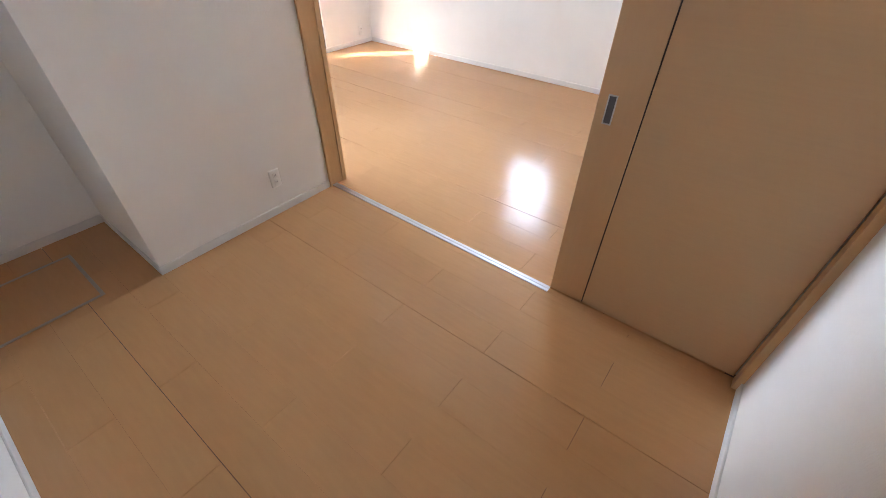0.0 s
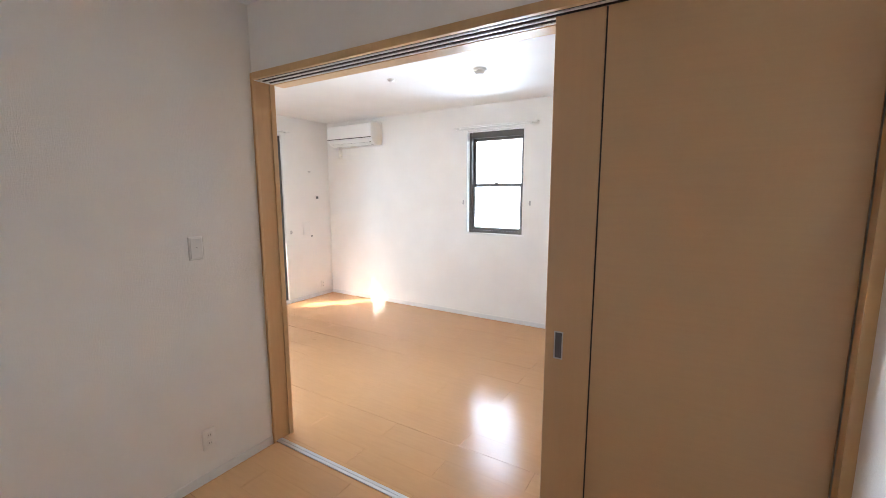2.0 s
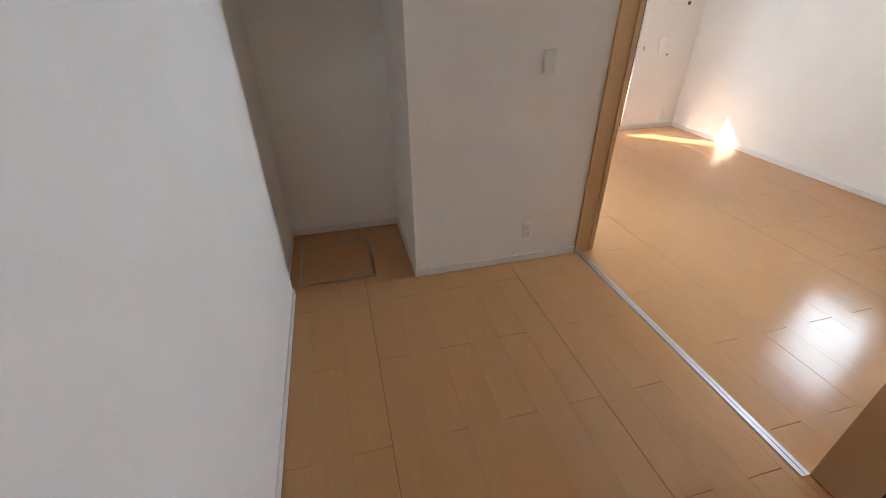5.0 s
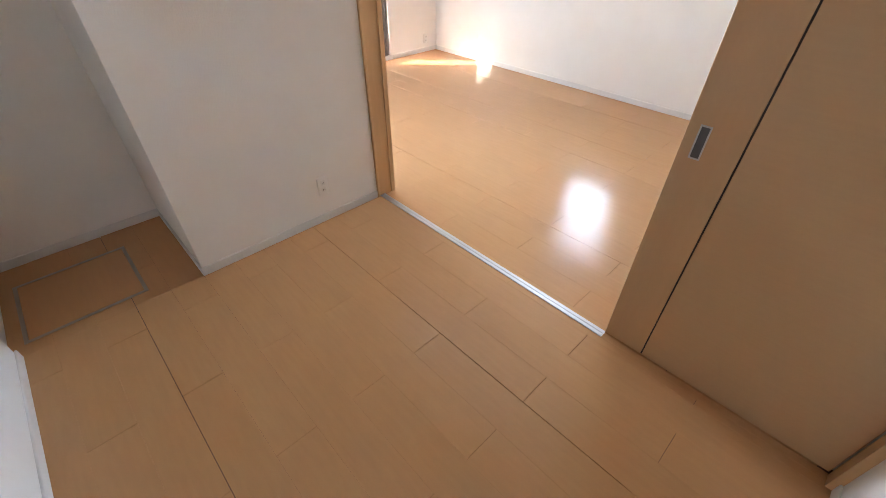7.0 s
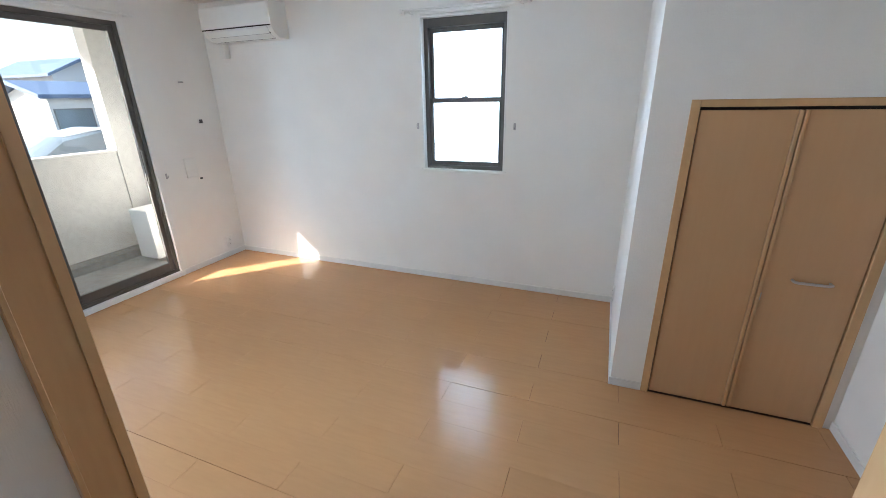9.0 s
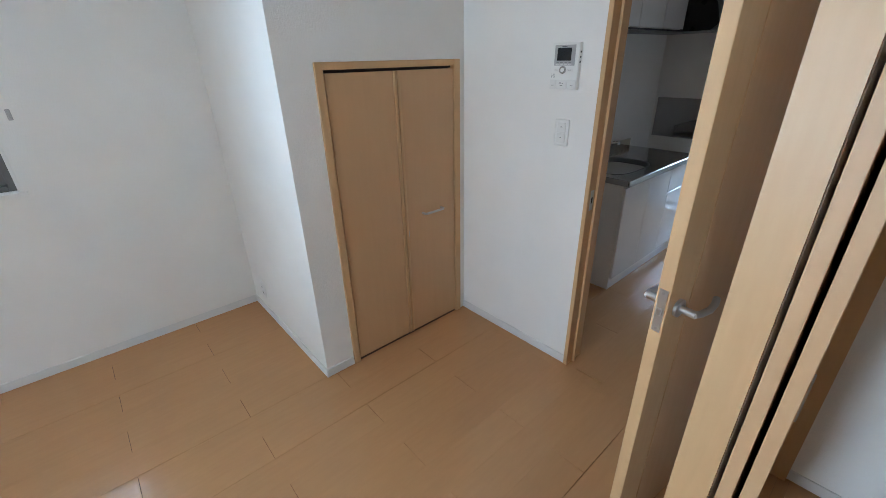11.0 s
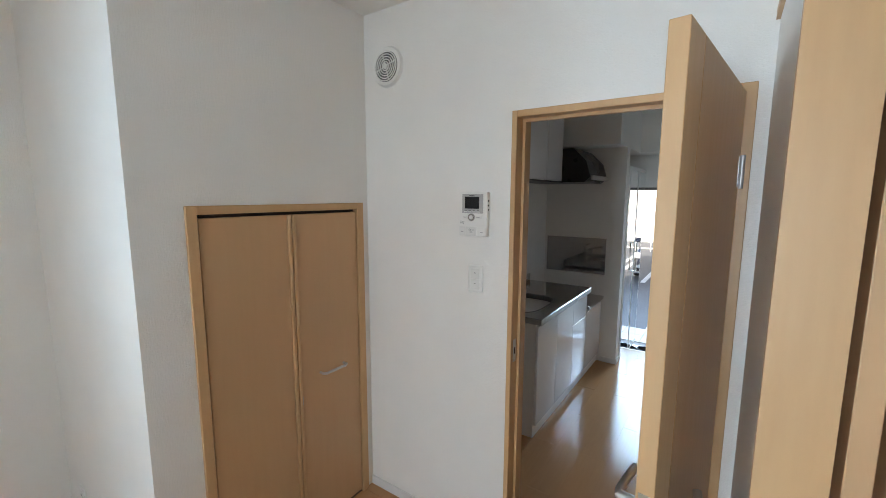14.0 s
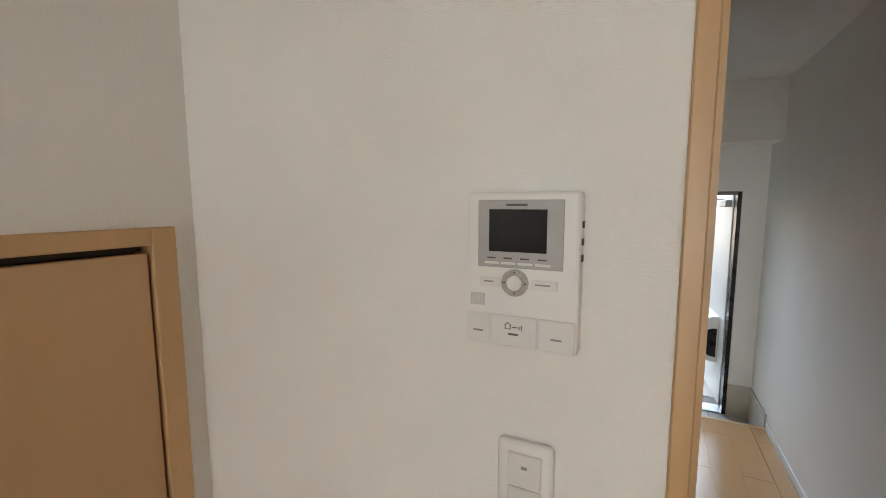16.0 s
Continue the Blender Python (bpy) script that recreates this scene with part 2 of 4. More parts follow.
def part(name, bm, mat, parent, label="", smooth=False):
    ob = new(name, mesh(name, bm, mat, smooth))
    ob.parent = parent
    if label:
        tagged(ob, label)
    return ob


def thing(name, at, label, category, group="", kind="", turn=0):
    ob = new(name)
    ob.empty_display_size = 0.1
    ob.matrix_basis = pose(*at, 0, 0, turn)
    return tagged(ob, label, category, group, kind)


def solid(name, bm, mat, label, category, kind="structure", smooth=False):
    return tagged(new(name, mesh(name, bm, mat, smooth)), label, category, "", kind)


# ---- the shell of the flat ----
ZC = 2.54          # ceiling
XE, XW = 2.50, -2.60
XB = 2.56          # bedroom's east wall
XC = 1.435         # closet's west side
XK = 5.09          # kitchen's end wall
XD = 6.12          # front wall
GZ = -0.62         # ground outside
YN = 2.97
YS = -1.92         # bedroom's south wall
OP = 2.155         # sliding opening, head
PX = 1.672         # edge of the stacked sliding panels

b = bmesh.new()
box(b, XW - 0.12, -0.252, YN, YN + 0.14, -0.2, ZC)
box(b, 0.48, XE + 0.12, YN, YN + 0.14, -0.2, ZC)
box(b, -0.252, 0.48, YN, YN + 0.14, -0.2, 1.045)
box(b, -0.252, 0.48, YN, YN + 0.14, 2.262, ZC)
solid("wall_north", b, M_WALL, "off-white woven wallpaper wall with a sash window", "wall")

b = bmesh.new()
box(b, XW - 0.12, XW, 0.0, 0.42, -0.2, ZC)
box(b, XW - 0.12, XW, 2.165, YN, -0.2, ZC)
box(b, XW - 0.12, XW, 0.42, 2.165, -0.2, 0.0)
box(b, XW - 0.12, XW, 0.42, 2.165, 2.29, ZC)
solid("wall_west", b, M_WALL, "off-white wallpaper wall with the balcony door", "wall")

b = bmesh.new()
box(b, XW, -0.03, 0.0, 0.13, -0.2, ZC)
box(b, -0.03, XE + 0.03, 0.0, 0.2, OP + 0.035, ZC)
box(b, PX + 0.012, XE, 0.130, 0.2, -0.2, OP + 0.035)
solid("wall_partition", b, M_WALL, "off-white wallpaper partition around the wide sliding opening", "wall")

solid("wall_west_bedroom", B(-0.77, 0.0, -1.15, 0.0, -0.2, ZC), M_WALL, "off-white wallpaper wall beside the alcove", "wall")
solid("wall_alcove", B(-0.89, -0.77, -2.09, -1.03, -0.2, ZC), M_WALL, "off-white wallpaper back of the closet alcove", "wall")
b = bmesh.new()
box(b, -0.77, 0.0, -2.09, -1.965, -0.2, ZC)
box(b, 0.0, XB, -2.09, YS, -0.2, ZC, bevel=0.012, seg=3)
solid("wall_south", b, M_WALL, "off-white wallpaper south wall of the bedroom", "wall")
solid("alcove_soffit", B(-0.77, -0.3, -1.965, -1.50, 2.205, ZC, bevel=0.006), M_WALL, "wallpapered boxed-in duct under the alcove's ceiling", "soffit")

b = bmesh.new()
box(b, XE, XE + 0.12, 0.084, 0.235, -0.2, ZC)
box(b, XE, XB, 0.0, 0.084, OP + 0.035, ZC)
box(b, XB, XE + 0.12, 0.0, 0.084, -0.2, ZC)
box(b, XB, XE + 0.19, -2.09, 0.0, -0.2, ZC)
box(b, XE, XE + 0.12, 1.022, YN, -0.2, ZC)
box(b, XE, XE + 0.12, 0.235, 1.022, 1.988, ZC)
solid("wall_east", b, M_WALL, "off-white woven wallpaper wall with a door to the kitchen", "wall")

# closet box: its west side and its front round the doors, one solid each
solid("wall_closet_side", B(XC, XC + 0.09, 1.945, YN, 0.0, ZC), M_WALL, "wallpapered side of the built-in closet", "wall")
b = bmesh.new()
prism(b, [(XC, 0), (1.615, 0), (1.615, 1.60), (2.445, 1.60), (2.445, 0), (XE, 0), (XE, ZC), (XC, ZC)], "y", 1.855, 1.945)
solid("wall_closet_front", b, M_WALL, "wallpapered closet front around the folding doors", "wall")

# kitchen passage and entrance
b = bmesh.new()
box(b, XE + 0.12, XD, 0.08, 0.2, -0.45, ZC)
solid("wall_passage_south", b, M_WALL, "long off-white wallpaper wall of the passage", "wall")
solid("wall_kitchen_north", B(XE + 0.12, XK, 1.85, 1.97, -0.2, ZC), M_WALL, "off-white wallpaper wall behind the kitchen", "wall")
solid("wall_kitchen_end", B(XK, XK + 0.11, 1.09, 1.97, -0.2, 2.10), M_WALL, "off-white wallpaper end wall of the kitchen niche", "wall")
solid("wall_entrance_north", B(XK + 0.11, XD, 1.52, 1.64, -0.45, ZC), M_WALL, "off-white wallpaper wall of the entrance", "wall")
b = bmesh.new()
box(b, 4.82, 5.78, 1.10, 1.85, 2.10, ZC)
box(b, 5.78, XD, 0.2, 1.52, 2.105, ZC)
solid("entrance_beam", b, M_WALL, "wallpapered beams over the entrance", "beam")
b = bmesh.new()
box(b, XD, XD + 0.15, -0.6, 0.367, -0.45, ZC)
box(b, XD, XD + 0.15, 1.16, 1.9, -0.45, ZC)
box(b, XD, XD + 0.15, 0.367, 1.16, 1.745, ZC)
solid("wall_entrance", b, M_WALL, "off-white entrance wall with an open front door", "wall")

b = bmesh.new()
box(b, -2.75, XD + 0.15, -2.2, 3.12, ZC, ZC + 0.12)
solid("ceiling", b, M_CEIL, "white papered ceiling", "ceiling")
# unseen bulk above and beside the flat, added to block the sun
b = bmesh.new()
box(b, -2.75, XD + 0.15, -9.0, 12.0, 2.86, 5.7)
box(b, -2.75, XD + 0.15, -9.0, -2.2, -0.7, 2.86)
box(b, -2.75, XD + 0.15, 4.2, 12.0, -0.7, 2.86)
solid("sun_shield_block", b, M_STUCCO, "unseen cream stuccoed mass around the flat, added to keep the sun out", "building")

# baseboards
def baseboard(x0, x1, y0, y1):
    bb = B(x0, x1, y0, y1, 0.0, 0.052, bevel=0.002)
    return solid("baseboard", bb, M_BASE, "narrow white baseboard along the wall", "baseboard")


T = 0.009
for r in ((XW, XC, YN - T, YN), (XC - T, XC, 1.855 - T, YN - T), (XC, 1.60, 1.855 - T, 1.855),
          (XE - T, XE, 1.023, 1.855), (XW, XW + T, 2.2, YN - T), (XW, XW + T, 0.13, 0.40), (XE - T, XE, 0.2, 0.23),
          (XW, -0.04, 0.13, 0.13 + T), (1.70, XE, 0.2, 0.2 + T),
          (0.0, T, -1.15 - T, -0.012), (-0.77, 0.0, -1.15 - T, -1.15), (-0.77, -0.77 + T, -1.965, -1.15 - T), (-0.77 + T, -T, -1.965, -1.965 + T),
          (0.0, XB - T, YS, YS + T), (XB - T, XB, YS, -0.012),
          (XE + 0.15, 5.585, 0.2, 0.2 + T), (XK - T, XK, 1.09 - T, 1.24), (XK, XK + 0.11, 1.09 - T, 1.09), (XE + 0.12, 3.5, 1.85 - T, 1.85)):
    baseboard(*r)

# ---- sliding opening: frame, head with three tracks, floor rail ----
fr = thing("sliding_door_frame", (0, 0, 0), "light wood frame of the wide sliding doorway", "door frame", kind="structure")
b = bmesh.new()
box(b, -0.03, 0.004, 0.003, 0.135, 0, OP)
box(b, 0.0005, 0.020, -0.012, 0.0028, 0, OP + 0.035, bevel=0.002)
box(b, 0.004, 0.012, 0.105, 0.135, 0, OP)
part("jamb", b, M_TRIM, fr)
part("jamb", B(PX - 0.004, PX + 0.012, 0.132, 0.218, 0, OP), M_TRIM, fr)
part("jamb", B(XB - 0.028, XB, -0.012, 0.040, 0, OP), M_TRIM, fr)
b = bmesh.new()
box(b, 0.0205, XB, -0.012, 0.008, OP, OP + 0.035)
box(b, 0.0, XE, 0.130, 0.21, OP, OP + 0.03)
box(b, 0.0, XE, 0.008, 0.130, OP + 0.012, OP + 0.03)
part("head", b, M_TRIM, fr)
for y in (0.016, 0.058, 0.100):
    # dark strips take the place of shade in the track slots
    part("track_groove", B(0.012, XE - 0.032, y, y + 0.009, OP + 0.004, OP + 0.0115), M_GROOVE_SHADE, fr, "dark strip drawn for the track slot's shade")
    part("track_lip", B(0.012, XE - 0.032, y + 0.010, y + 0.022, OP + 0.001, OP + 0.0115), M_BASE, fr, "pale track lip")
rail = thing("floor_rail", (0, 0, 0), "flat aluminium rail of the sliding doors", "rail", kind="structure")
b = bmesh.new()
box(b, 0.004, PX, 0.012, 0.030, -0.012, 0.004)
box(b, 0.004, PX, 0.034, 0.052, -0.012, 0.004)
box(b, 0.004, PX, 0.030, 0.034, -0.012, 0.0015)
part("rail_strip", b, M_ALU, rail)
part("filler", B(PX + 0.001, XB, 0.0115, 0.0465, -0.013, 0.0), M_PLANK, rail, "wood strip under the stacked panels")

# ---- sliding panels, stacked at one side ----
def sliding_panel(y, with_pull):
    p = thing("sliding_door", (PX, y, 0.006), "light wood-grain sliding door panel pushed open", "sliding door", "stacked sliding door panels")
    w, h = (XB - 0.030 if with_pull else XE - 0.004) - PX, OP - 0.008
    b = bmesh.new()
    box(b, 0.0, 0.169, 0, 0.030, 0, h, bevel=0.0015)
    part("stile", b, M_DOOR, p)
    part("panel", B(0.175, w, 0, 0.030, 0, h, bevel=0.0015), M_DOORX, p)
    part("groove", B(0.167, 0.177, 0.004, 0.026, 0.001, h - 0.001), M_GROOVE_SHADE, p, "dark vertical groove")
    if with_pull:
        b = bmesh.new()
        for x0, x1, z0, z1 in ((0.036, 0.0405, 0.90, 1.01), (0.0655, 0.070, 0.90, 1.01), (0.0405, 0.0655, 0.90, 0.905), (0.0405, 0.0655, 1.005, 1.01)):
            box(b, x0, x1, -0.004, 0.004, z0, z1, bevel=0.001)
        pl = part("pull", b, M_CHROME, p, "recessed satin metal finger pull")
        # flat dark plate; the recess's shade is put into its colour
        part("pull_recess", B(0.0405, 0.0655, -0.0012, 0.002, 0.905, 1.005), M_PULL, pl)
    return p


sliding_panel(0.048, True)
sliding_panel(0.090, False)

# ---- closet alcove: shelf, hanging rail, floor hatch ----
sh = thing("closet_shelf", (-0.77, -1.965, 1.730), "painted wooden shelf with a hanging rail in the alcove", "shelf")
part("board", B(0.0, 0.42, 0.0, 0.815, 0.06, 0.082, bevel=0.002), M_WHITE2, sh)
part("front_edge", B(0.40, 0.425, 0.0, 0.815, 0.012, 0.085, bevel=0.003), M_WHITE2, sh)
part("cleat", B(0.0, 0.40, 0.0, 0.018, 0.0, 0.06), M_WHITE2, sh)
part("cleat", B(0.0, 0.40, 0.797, 0.815, 0.0, 0.06), M_WHITE2, sh)
part("hanging_rail", tube(bmesh.new(), (0.30, 0.03, 0.0), (0.30, 0.785, 0.0), 0.0125), M_CHROME, sh, "satin metal hanging rail", True)
for y in (0.03, 0.785):
    b = tube(bmesh.new(), (0.30, y - 0.012, 0.0), (0.30, y + 0.012, 0.0), 0.026, 20)
    part("rail_bracket", b, M_CHROME, sh, "round rail socket", True)
part("shelf_tag", B(0.4255, 0.427, 0.745, 0.795, 0.045, 0.058, bevel=0.0005), M_GREYP, sh, "small grey maker's plate")

ha = thing("floor_hatch", (-0.32, -1.65, 0.0), "square wood-finish underfloor hatch with a slim tan metal frame", "floor hatch")
b = bmesh.new()
for x0, x1, y0, y1 in ((-0.245, -0.228, -0.25, 0.25), (0.228, 0.245, -0.25, 0.25), (-0.228, 0.228, -0.25, -0.233), (-0.228, 0.228, 0.233, 0.25)):
    box(b, x0, x1, y0, y1, 0.001, 0.0045, bevel=0.001)
part("hatch_frame", b, M_HATCH, ha, "slim tan metal frame")
part("hatch_lid", B(-0.226, 0.226, -0.231, 0.231, 0.0008, 0.0032), M_PLANK, ha)

rod = thing("wall_rail", (0.875, YS, 1.93), "white hanging rail on two brackets on the wall", "hanging rail")
part("bar", tube(bmesh.new(), (0.0, 0.05, 0.0), (0.56, 0.05, 0.0), 0.009), M_WHITE, rod, smooth=True)
for x in (0.02, 0.54):
    b = bmesh.new()
    box(b, x - 0.012, x + 0.012, 0.0, 0.008, -0.03, 0.03, bevel=0.002)
    box(b, x - 0.006, x + 0.006, 0.008, 0.055, -0.012, 0.010, bevel=0.002)
    part("bracket", b, M_WHITE, rod)

# ---- plates on walls ----
def wall_plate(name, at, turn, w, h, keys, label, category, sockets=(), cover=M_WHITE, key=M_WHITE2):
    """Built facing -y; keys: (x0, x1, z0, z1) of each rocker; sockets: centres."""
    p = thing(name, at, label, category, turn=turn)
    part("cover", B(-w / 2, w / 2, -0.009, 0.0, -h / 2, h / 2, bevel=min(0.007, w * 0.12), seg=4), cover, p, "", True)
    for x0, x1, z0, z1 in keys:
        k = part("rocker", B(x0, x1, -0.0125, -0.008, z0, z1, bevel=0.0012), key, p)
        part("mark", B((x0 + x1) / 2 - 0.004, (x0 + x1) / 2 + 0.004, -0.0131, -0.0124, (z0 + z1) / 2 + 0.002, (z0 + z1) / 2 + 0.006), M_PRINT, k)
    for cx, cz in sockets:
        s = part("socket", B(cx - 0.014, cx + 0.014, -0.0115, -0.008, cz - 0.016, cz + 0.016, bevel=0.002), M_WHITE2, p)
        for dx in (-0.005, 0.005):
            part("slot", B(cx + dx - 0.001, cx + dx + 0.001, -0.0122, -0.0112, cz - 0.005, cz + 0.005), M_SOCKET, s)
    return p


wall_plate("light_switch", (0.0, -0.375, 1.265), 90, 0.072, 0.12, [(-0.028, 0.028, -0.05, 0.05)], "white wide rocker light switch on the bedroom wall", "switch")
wall_plate("wall_outlet", (0.0, -0.39, 0.24), 90, 0.07, 0.115, [], "white double wall outlet above the bedroom baseboard", "outlet", [(0, 0.022), (0, -0.022)])
wall_plate("light_switch", (XE, 1.185, 1.284), -90, 0.074, 0.123, [(-0.022, 0.022, 0.002, 0.046), (-0.022, 0.022, -0.046, -0.002)], "white two-rocker light switch under the intercom", "switch")
wall_plate("wall_outlet", (XC, 2.735, 0.195), -90, 0.07, 0.115, [], "white double wall outlet low on the closet's side", "outlet", [(0, 0.022), (0, -0.022)])
wall_plate("wall_outlet", (XW, 2.775, 0.165), 90, 0.07, 0.115, [], "white wall outlet low beside the corner", "outlet", [(0, 0.022), (0, -0.022)])
wall_plate("control_switch", (XW, 2.728, 1.462), 90, 0.052, 0.052, [(-0.019, 0.019, -0.018, 0.018)], "small white control with a dark face on the wall", "switch", key=M_PULL)
wall_plate("blank_plate", (XW, 2.515, 1.03), 90, 0.13, 0.19, [], "white blank cover plate on the wall", "wall plate")
wall_plate("blank_plate", (XW, 2.605, 1.826), 90, 0.05, 0.014, [], "tiny grey cover high on the wall", "wall plate", cover=M_GREYP)
wall_plate("blank_plate", (XW, 2.602, 0.91), 90, 0.028, 0.018, [], "tiny dark socket cap low on the wall", "wall plate", cover=M_PULL)


# ---- living room: closet doors ----
cf = thing("closet_frame", (0, 0, 0), "light wood casing around the closet doors", "door frame", kind="structure")
part("casing", B(1.602, 1.640, 1.843, 1.95, 0, 1.613, bevel=0.002), M_TRIM, cf)
part("casing", B(2.416, 2.458, 1.843, 1.95, 0, 1.613, bevel=0.002), M_TRIM, cf)
part("casing", B(1.640, 2.416, 1.843, 1.95, 1.581, 1.613, bevel=0.002), M_TRIM, cf)
# dark board paints the shade seen through the gaps round the leaves
part("back", B(1.640, 2.416, 1.90, 1.92, 0.002, 1.583), M_GROOVE_SHADE, cf, "dark board drawn for the shaded gap behind the doors")
part("top_track", B(1.645, 2.411, 1.872, 1.895, 1.570, 1.583), M_GROOVE_SHADE, cf)


def closet_leaf(x0, x1, handle, meet_left):
    d = thing("closet_door", (x0, 1.852, 0.014), "closed light wood-grain folding closet door leaf", "closet door", "folding closet door leaves")
    w, h = x1 - x0, 1.553
    s0, s1 = (0.0, 0.017) if meet_left else (w - 0.017, w)
    p0, p1 = (0.0182, w) if meet_left else (0.0, w - 0.0182)
    part("panel", B(p0, p1, 0.0, 0.022, 0, h, bevel=0.0015), M_DOOR, d)
    part("finger_edge", B(s0, s1, -0.008, 0.022, 0, h, bevel=0.005, seg=3), M_TRIM, d, "rounded meeting edge")
    if handle:
        b = bmesh.new()
        x, z = 0.125, 0.782
        path_tube(b, [(x, 0.0, z), (x, -0.024, z), (x + 0.012, -0.034, z), (x + 0.133, -0.034, z), (x + 0.145, -0.024, z), (x + 0.145, 0.0, z)], 0.0065)
        part("handle", b, M_CHROME, d, "slim satin metal bar handle", True)
        b = bmesh.new()
        box(b, 0.004, 0.020, -0.0055, -0.003, 0.66, 0.70)
        part("catch", b, M_GREYP, d)
    return d


closet_leaf(1.646, 2.028, False, False)
closet_leaf(2.032, 2.411, True, True)

# ---- doorway to the kitchen passage ----
kf = thing("kitchen_door_frame", (0, 0, 0), "light wood door frame to the kitchen passage", "door frame", kind="structure")
for y0, y1 in ((0.235, 0.272), (1.001, 1.023)):
    part("jamb", B(XE - 0.012, XE + 0.132, y0, y1, 0, 1.99, bevel=0.002), M_TRIM, kf)
part("head", B(XE - 0.012, XE + 0.132, 0.272, 1.000, 1.964, 1.99, bevel=0.002), M_TRIM, kf)
b = bmesh.new()
box(b, XE + 0.045, XE + 0.062, 0.272, 0.284, 0, 1.964)
box(b, XE + 0.045, XE + 0.062, 0.988, 1.000, 0, 1.964)
box(b, XE + 0.045, XE + 0.062, 0.284, 0.988, 1.952, 1.964)
part("door_stop", b, M_TRIM, kf)
sp = part("strike_plate", B(XE + 0.006, XE + 0.032, 0.9985, 1.0002, 0.935, 1.035), M_CHROME, kf, "metal strike plate")
part("strike_hole", B(XE + 0.012, XE + 0.024, 0.998, 0.9986, 0.970, 1.000), M_GROOVE_SHADE, sp)

# leaf: hinge at the origin, running along -x when the angle is 0
HX, HY = 2.488, 0.262
leaf = thing("kitchen_door", (HX, HY, 0.008), "open light wood door leaf with lever handles", "door", turn=-7.5)
LW, LH = 0.712, 1.955
part("panel", B(-LW + 0.122, -0.004, 0.0, 0.036, 0, LH, bevel=0.0015), M_DOOR, leaf)
part("stile", B(-LW, -LW + 0.118, 0.0, 0.036, 0, LH, bevel=0.0015), M_TRIM, leaf)
part("groove", B(-LW + 0.116, -LW + 0.124, 0.003, 0.033, 0.001, LH - 0.001), M_GROOVE_SHADE, leaf)
lp = part("latch_plate", B(-LW - 0.0015, -LW + 0.001, 0.006, 0.030, 0.920, 1.050, bevel=0.0006), M_CHROME, leaf, "satin metal latch plate")
part("latch_bolt", B(-LW - 0.010, -LW - 0.001, 0.011, 0.025, 0.975, 0.995, bevel=0.002), M_CHROME, lp)
for z in (0.931, 1.039):
    part("screw", tube(bmesh.new(), (-LW - 0.0025, 0.018, z), (-LW, 0.018, z), 0.004, 8), M_GREYP, lp)


def lever(side):
    s = -1 if side < 0 else 1
    y0 = 0.0 if side < 0 else 0.036
    b = bmesh.new()
    tube(b, (-LW + 0.055, y0, 0.985), (-LW + 0.055, y0 + s * 0.009, 0.985), 0.026, 24)
    tube(b, (-LW + 0.055, y0 + s * 0.009, 0.985), (-LW + 0.055, y0 + s * 0.05, 0.985), 0.011, 16)
    k = part("handle", b, M_CHROME, leaf, "satin metal lever handle", True)
    b = bmesh.new()
    path_tube(b, [(-LW + 0.050, y0 + s * 0.046, 0.985), (-LW + 0.075, y0 + s * 0.053, 0.984), (-LW + 0.12, y0 + s * 0.055, 0.980),
                  (-LW + 0.150, y0 + s * 0.052, 0.986), (-LW + 0.168, y0 + s * 0.046, 0.995)], 0.0095, 12)
    part("lever", b, M_CHROME, k, "", True)


lever(-1)
lever(1)
for z in (0.2, 1.72):
    b = bmesh.new()
    tube(b, (0.002, -0.006, z - 0.05), (0.002, -0.006, z + 0.05), 0.007, 12)
    box(b, -0.03, 0.0, -0.0015, 0.0, z - 0.045, z + 0.045)
    part("hinge", b, M_CHROME, leaf, "satin metal hinge", True)

# stay arm between the leaf's top and the frame's head
to_leaf = leaf.matrix_basis.inverted()


def flat_bar(bm, p0, p1, w, t):
    p0, p1 = Vector(p0), Vector(p1)
    d = p1 - p0
    side = d.cross(Vector((0, 0, 1))).normalized() * (w / 2)
    up = side.cross(d).normalized() * (t / 2)
    ends = [[bm.verts.new(p + u * side + v * up) for u, v in ((-1, -1), (1, -1), (1, 1), (-1, 1))] for p in (p0, p1)]
    for k in range(4):
        bm.faces.new((ends[0][k], ends[0][(k + 1) % 4], ends[1][(k + 1) % 4], ends[1][k]))
    bm.faces.new(list(reversed(ends[0])))
    bm.faces.new(ends[1])
    return bm


arm = part("stay_arm", flat_bar(bmesh.new(), to_leaf @ Vector((2.45, 0.418, 1.966)), to_leaf @ Vector((1.98, 0.352, 1.972)), 0.022, 0.005), M_CHROME, leaf, "satin metal door stay")
b = bmesh.new()
tube(b, to_leaf @ Vector((2.45, 0.418, 1.955)), to_leaf @ Vector((2.45, 0.418, 1.980)), 0.008, 12)
tube(b, to_leaf @ Vector((2.00, 0.355, 1.945)), to_leaf @ Vector((2.00, 0.355, 1.982)), 0.008, 12)
part("pivot", b, M_GREYP, arm, "", True)

# ---- intercom ----
ic = thing("intercom", (XE, 1.192, 1.477), "white video intercom with a dark screen on the wall", "intercom", turn=-90)
IW, IH = 0.130, 0.202   # built facing -y, base at z 0
part("body", B(-IW / 2, IW / 2, -0.026, 0.0, 0.0, IH, bevel=0.004, seg=2), M_WHITE, ic)
bz = part("bezel", B(-0.050, 0.048, -0.0275, -0.0255, 0.105, 0.192, bevel=0.001), M_GREYP, ic, "grey screen surround")
part("screen", B(-0.036, 0.030, -0.0284, -0.0274, 0.126, 0.180), M_SCREEN, bz, "dark display")
part("name_bar", B(-0.016, 0.008, -0.0280, -0.0274, 0.184, 0.187), M_INK, bz)
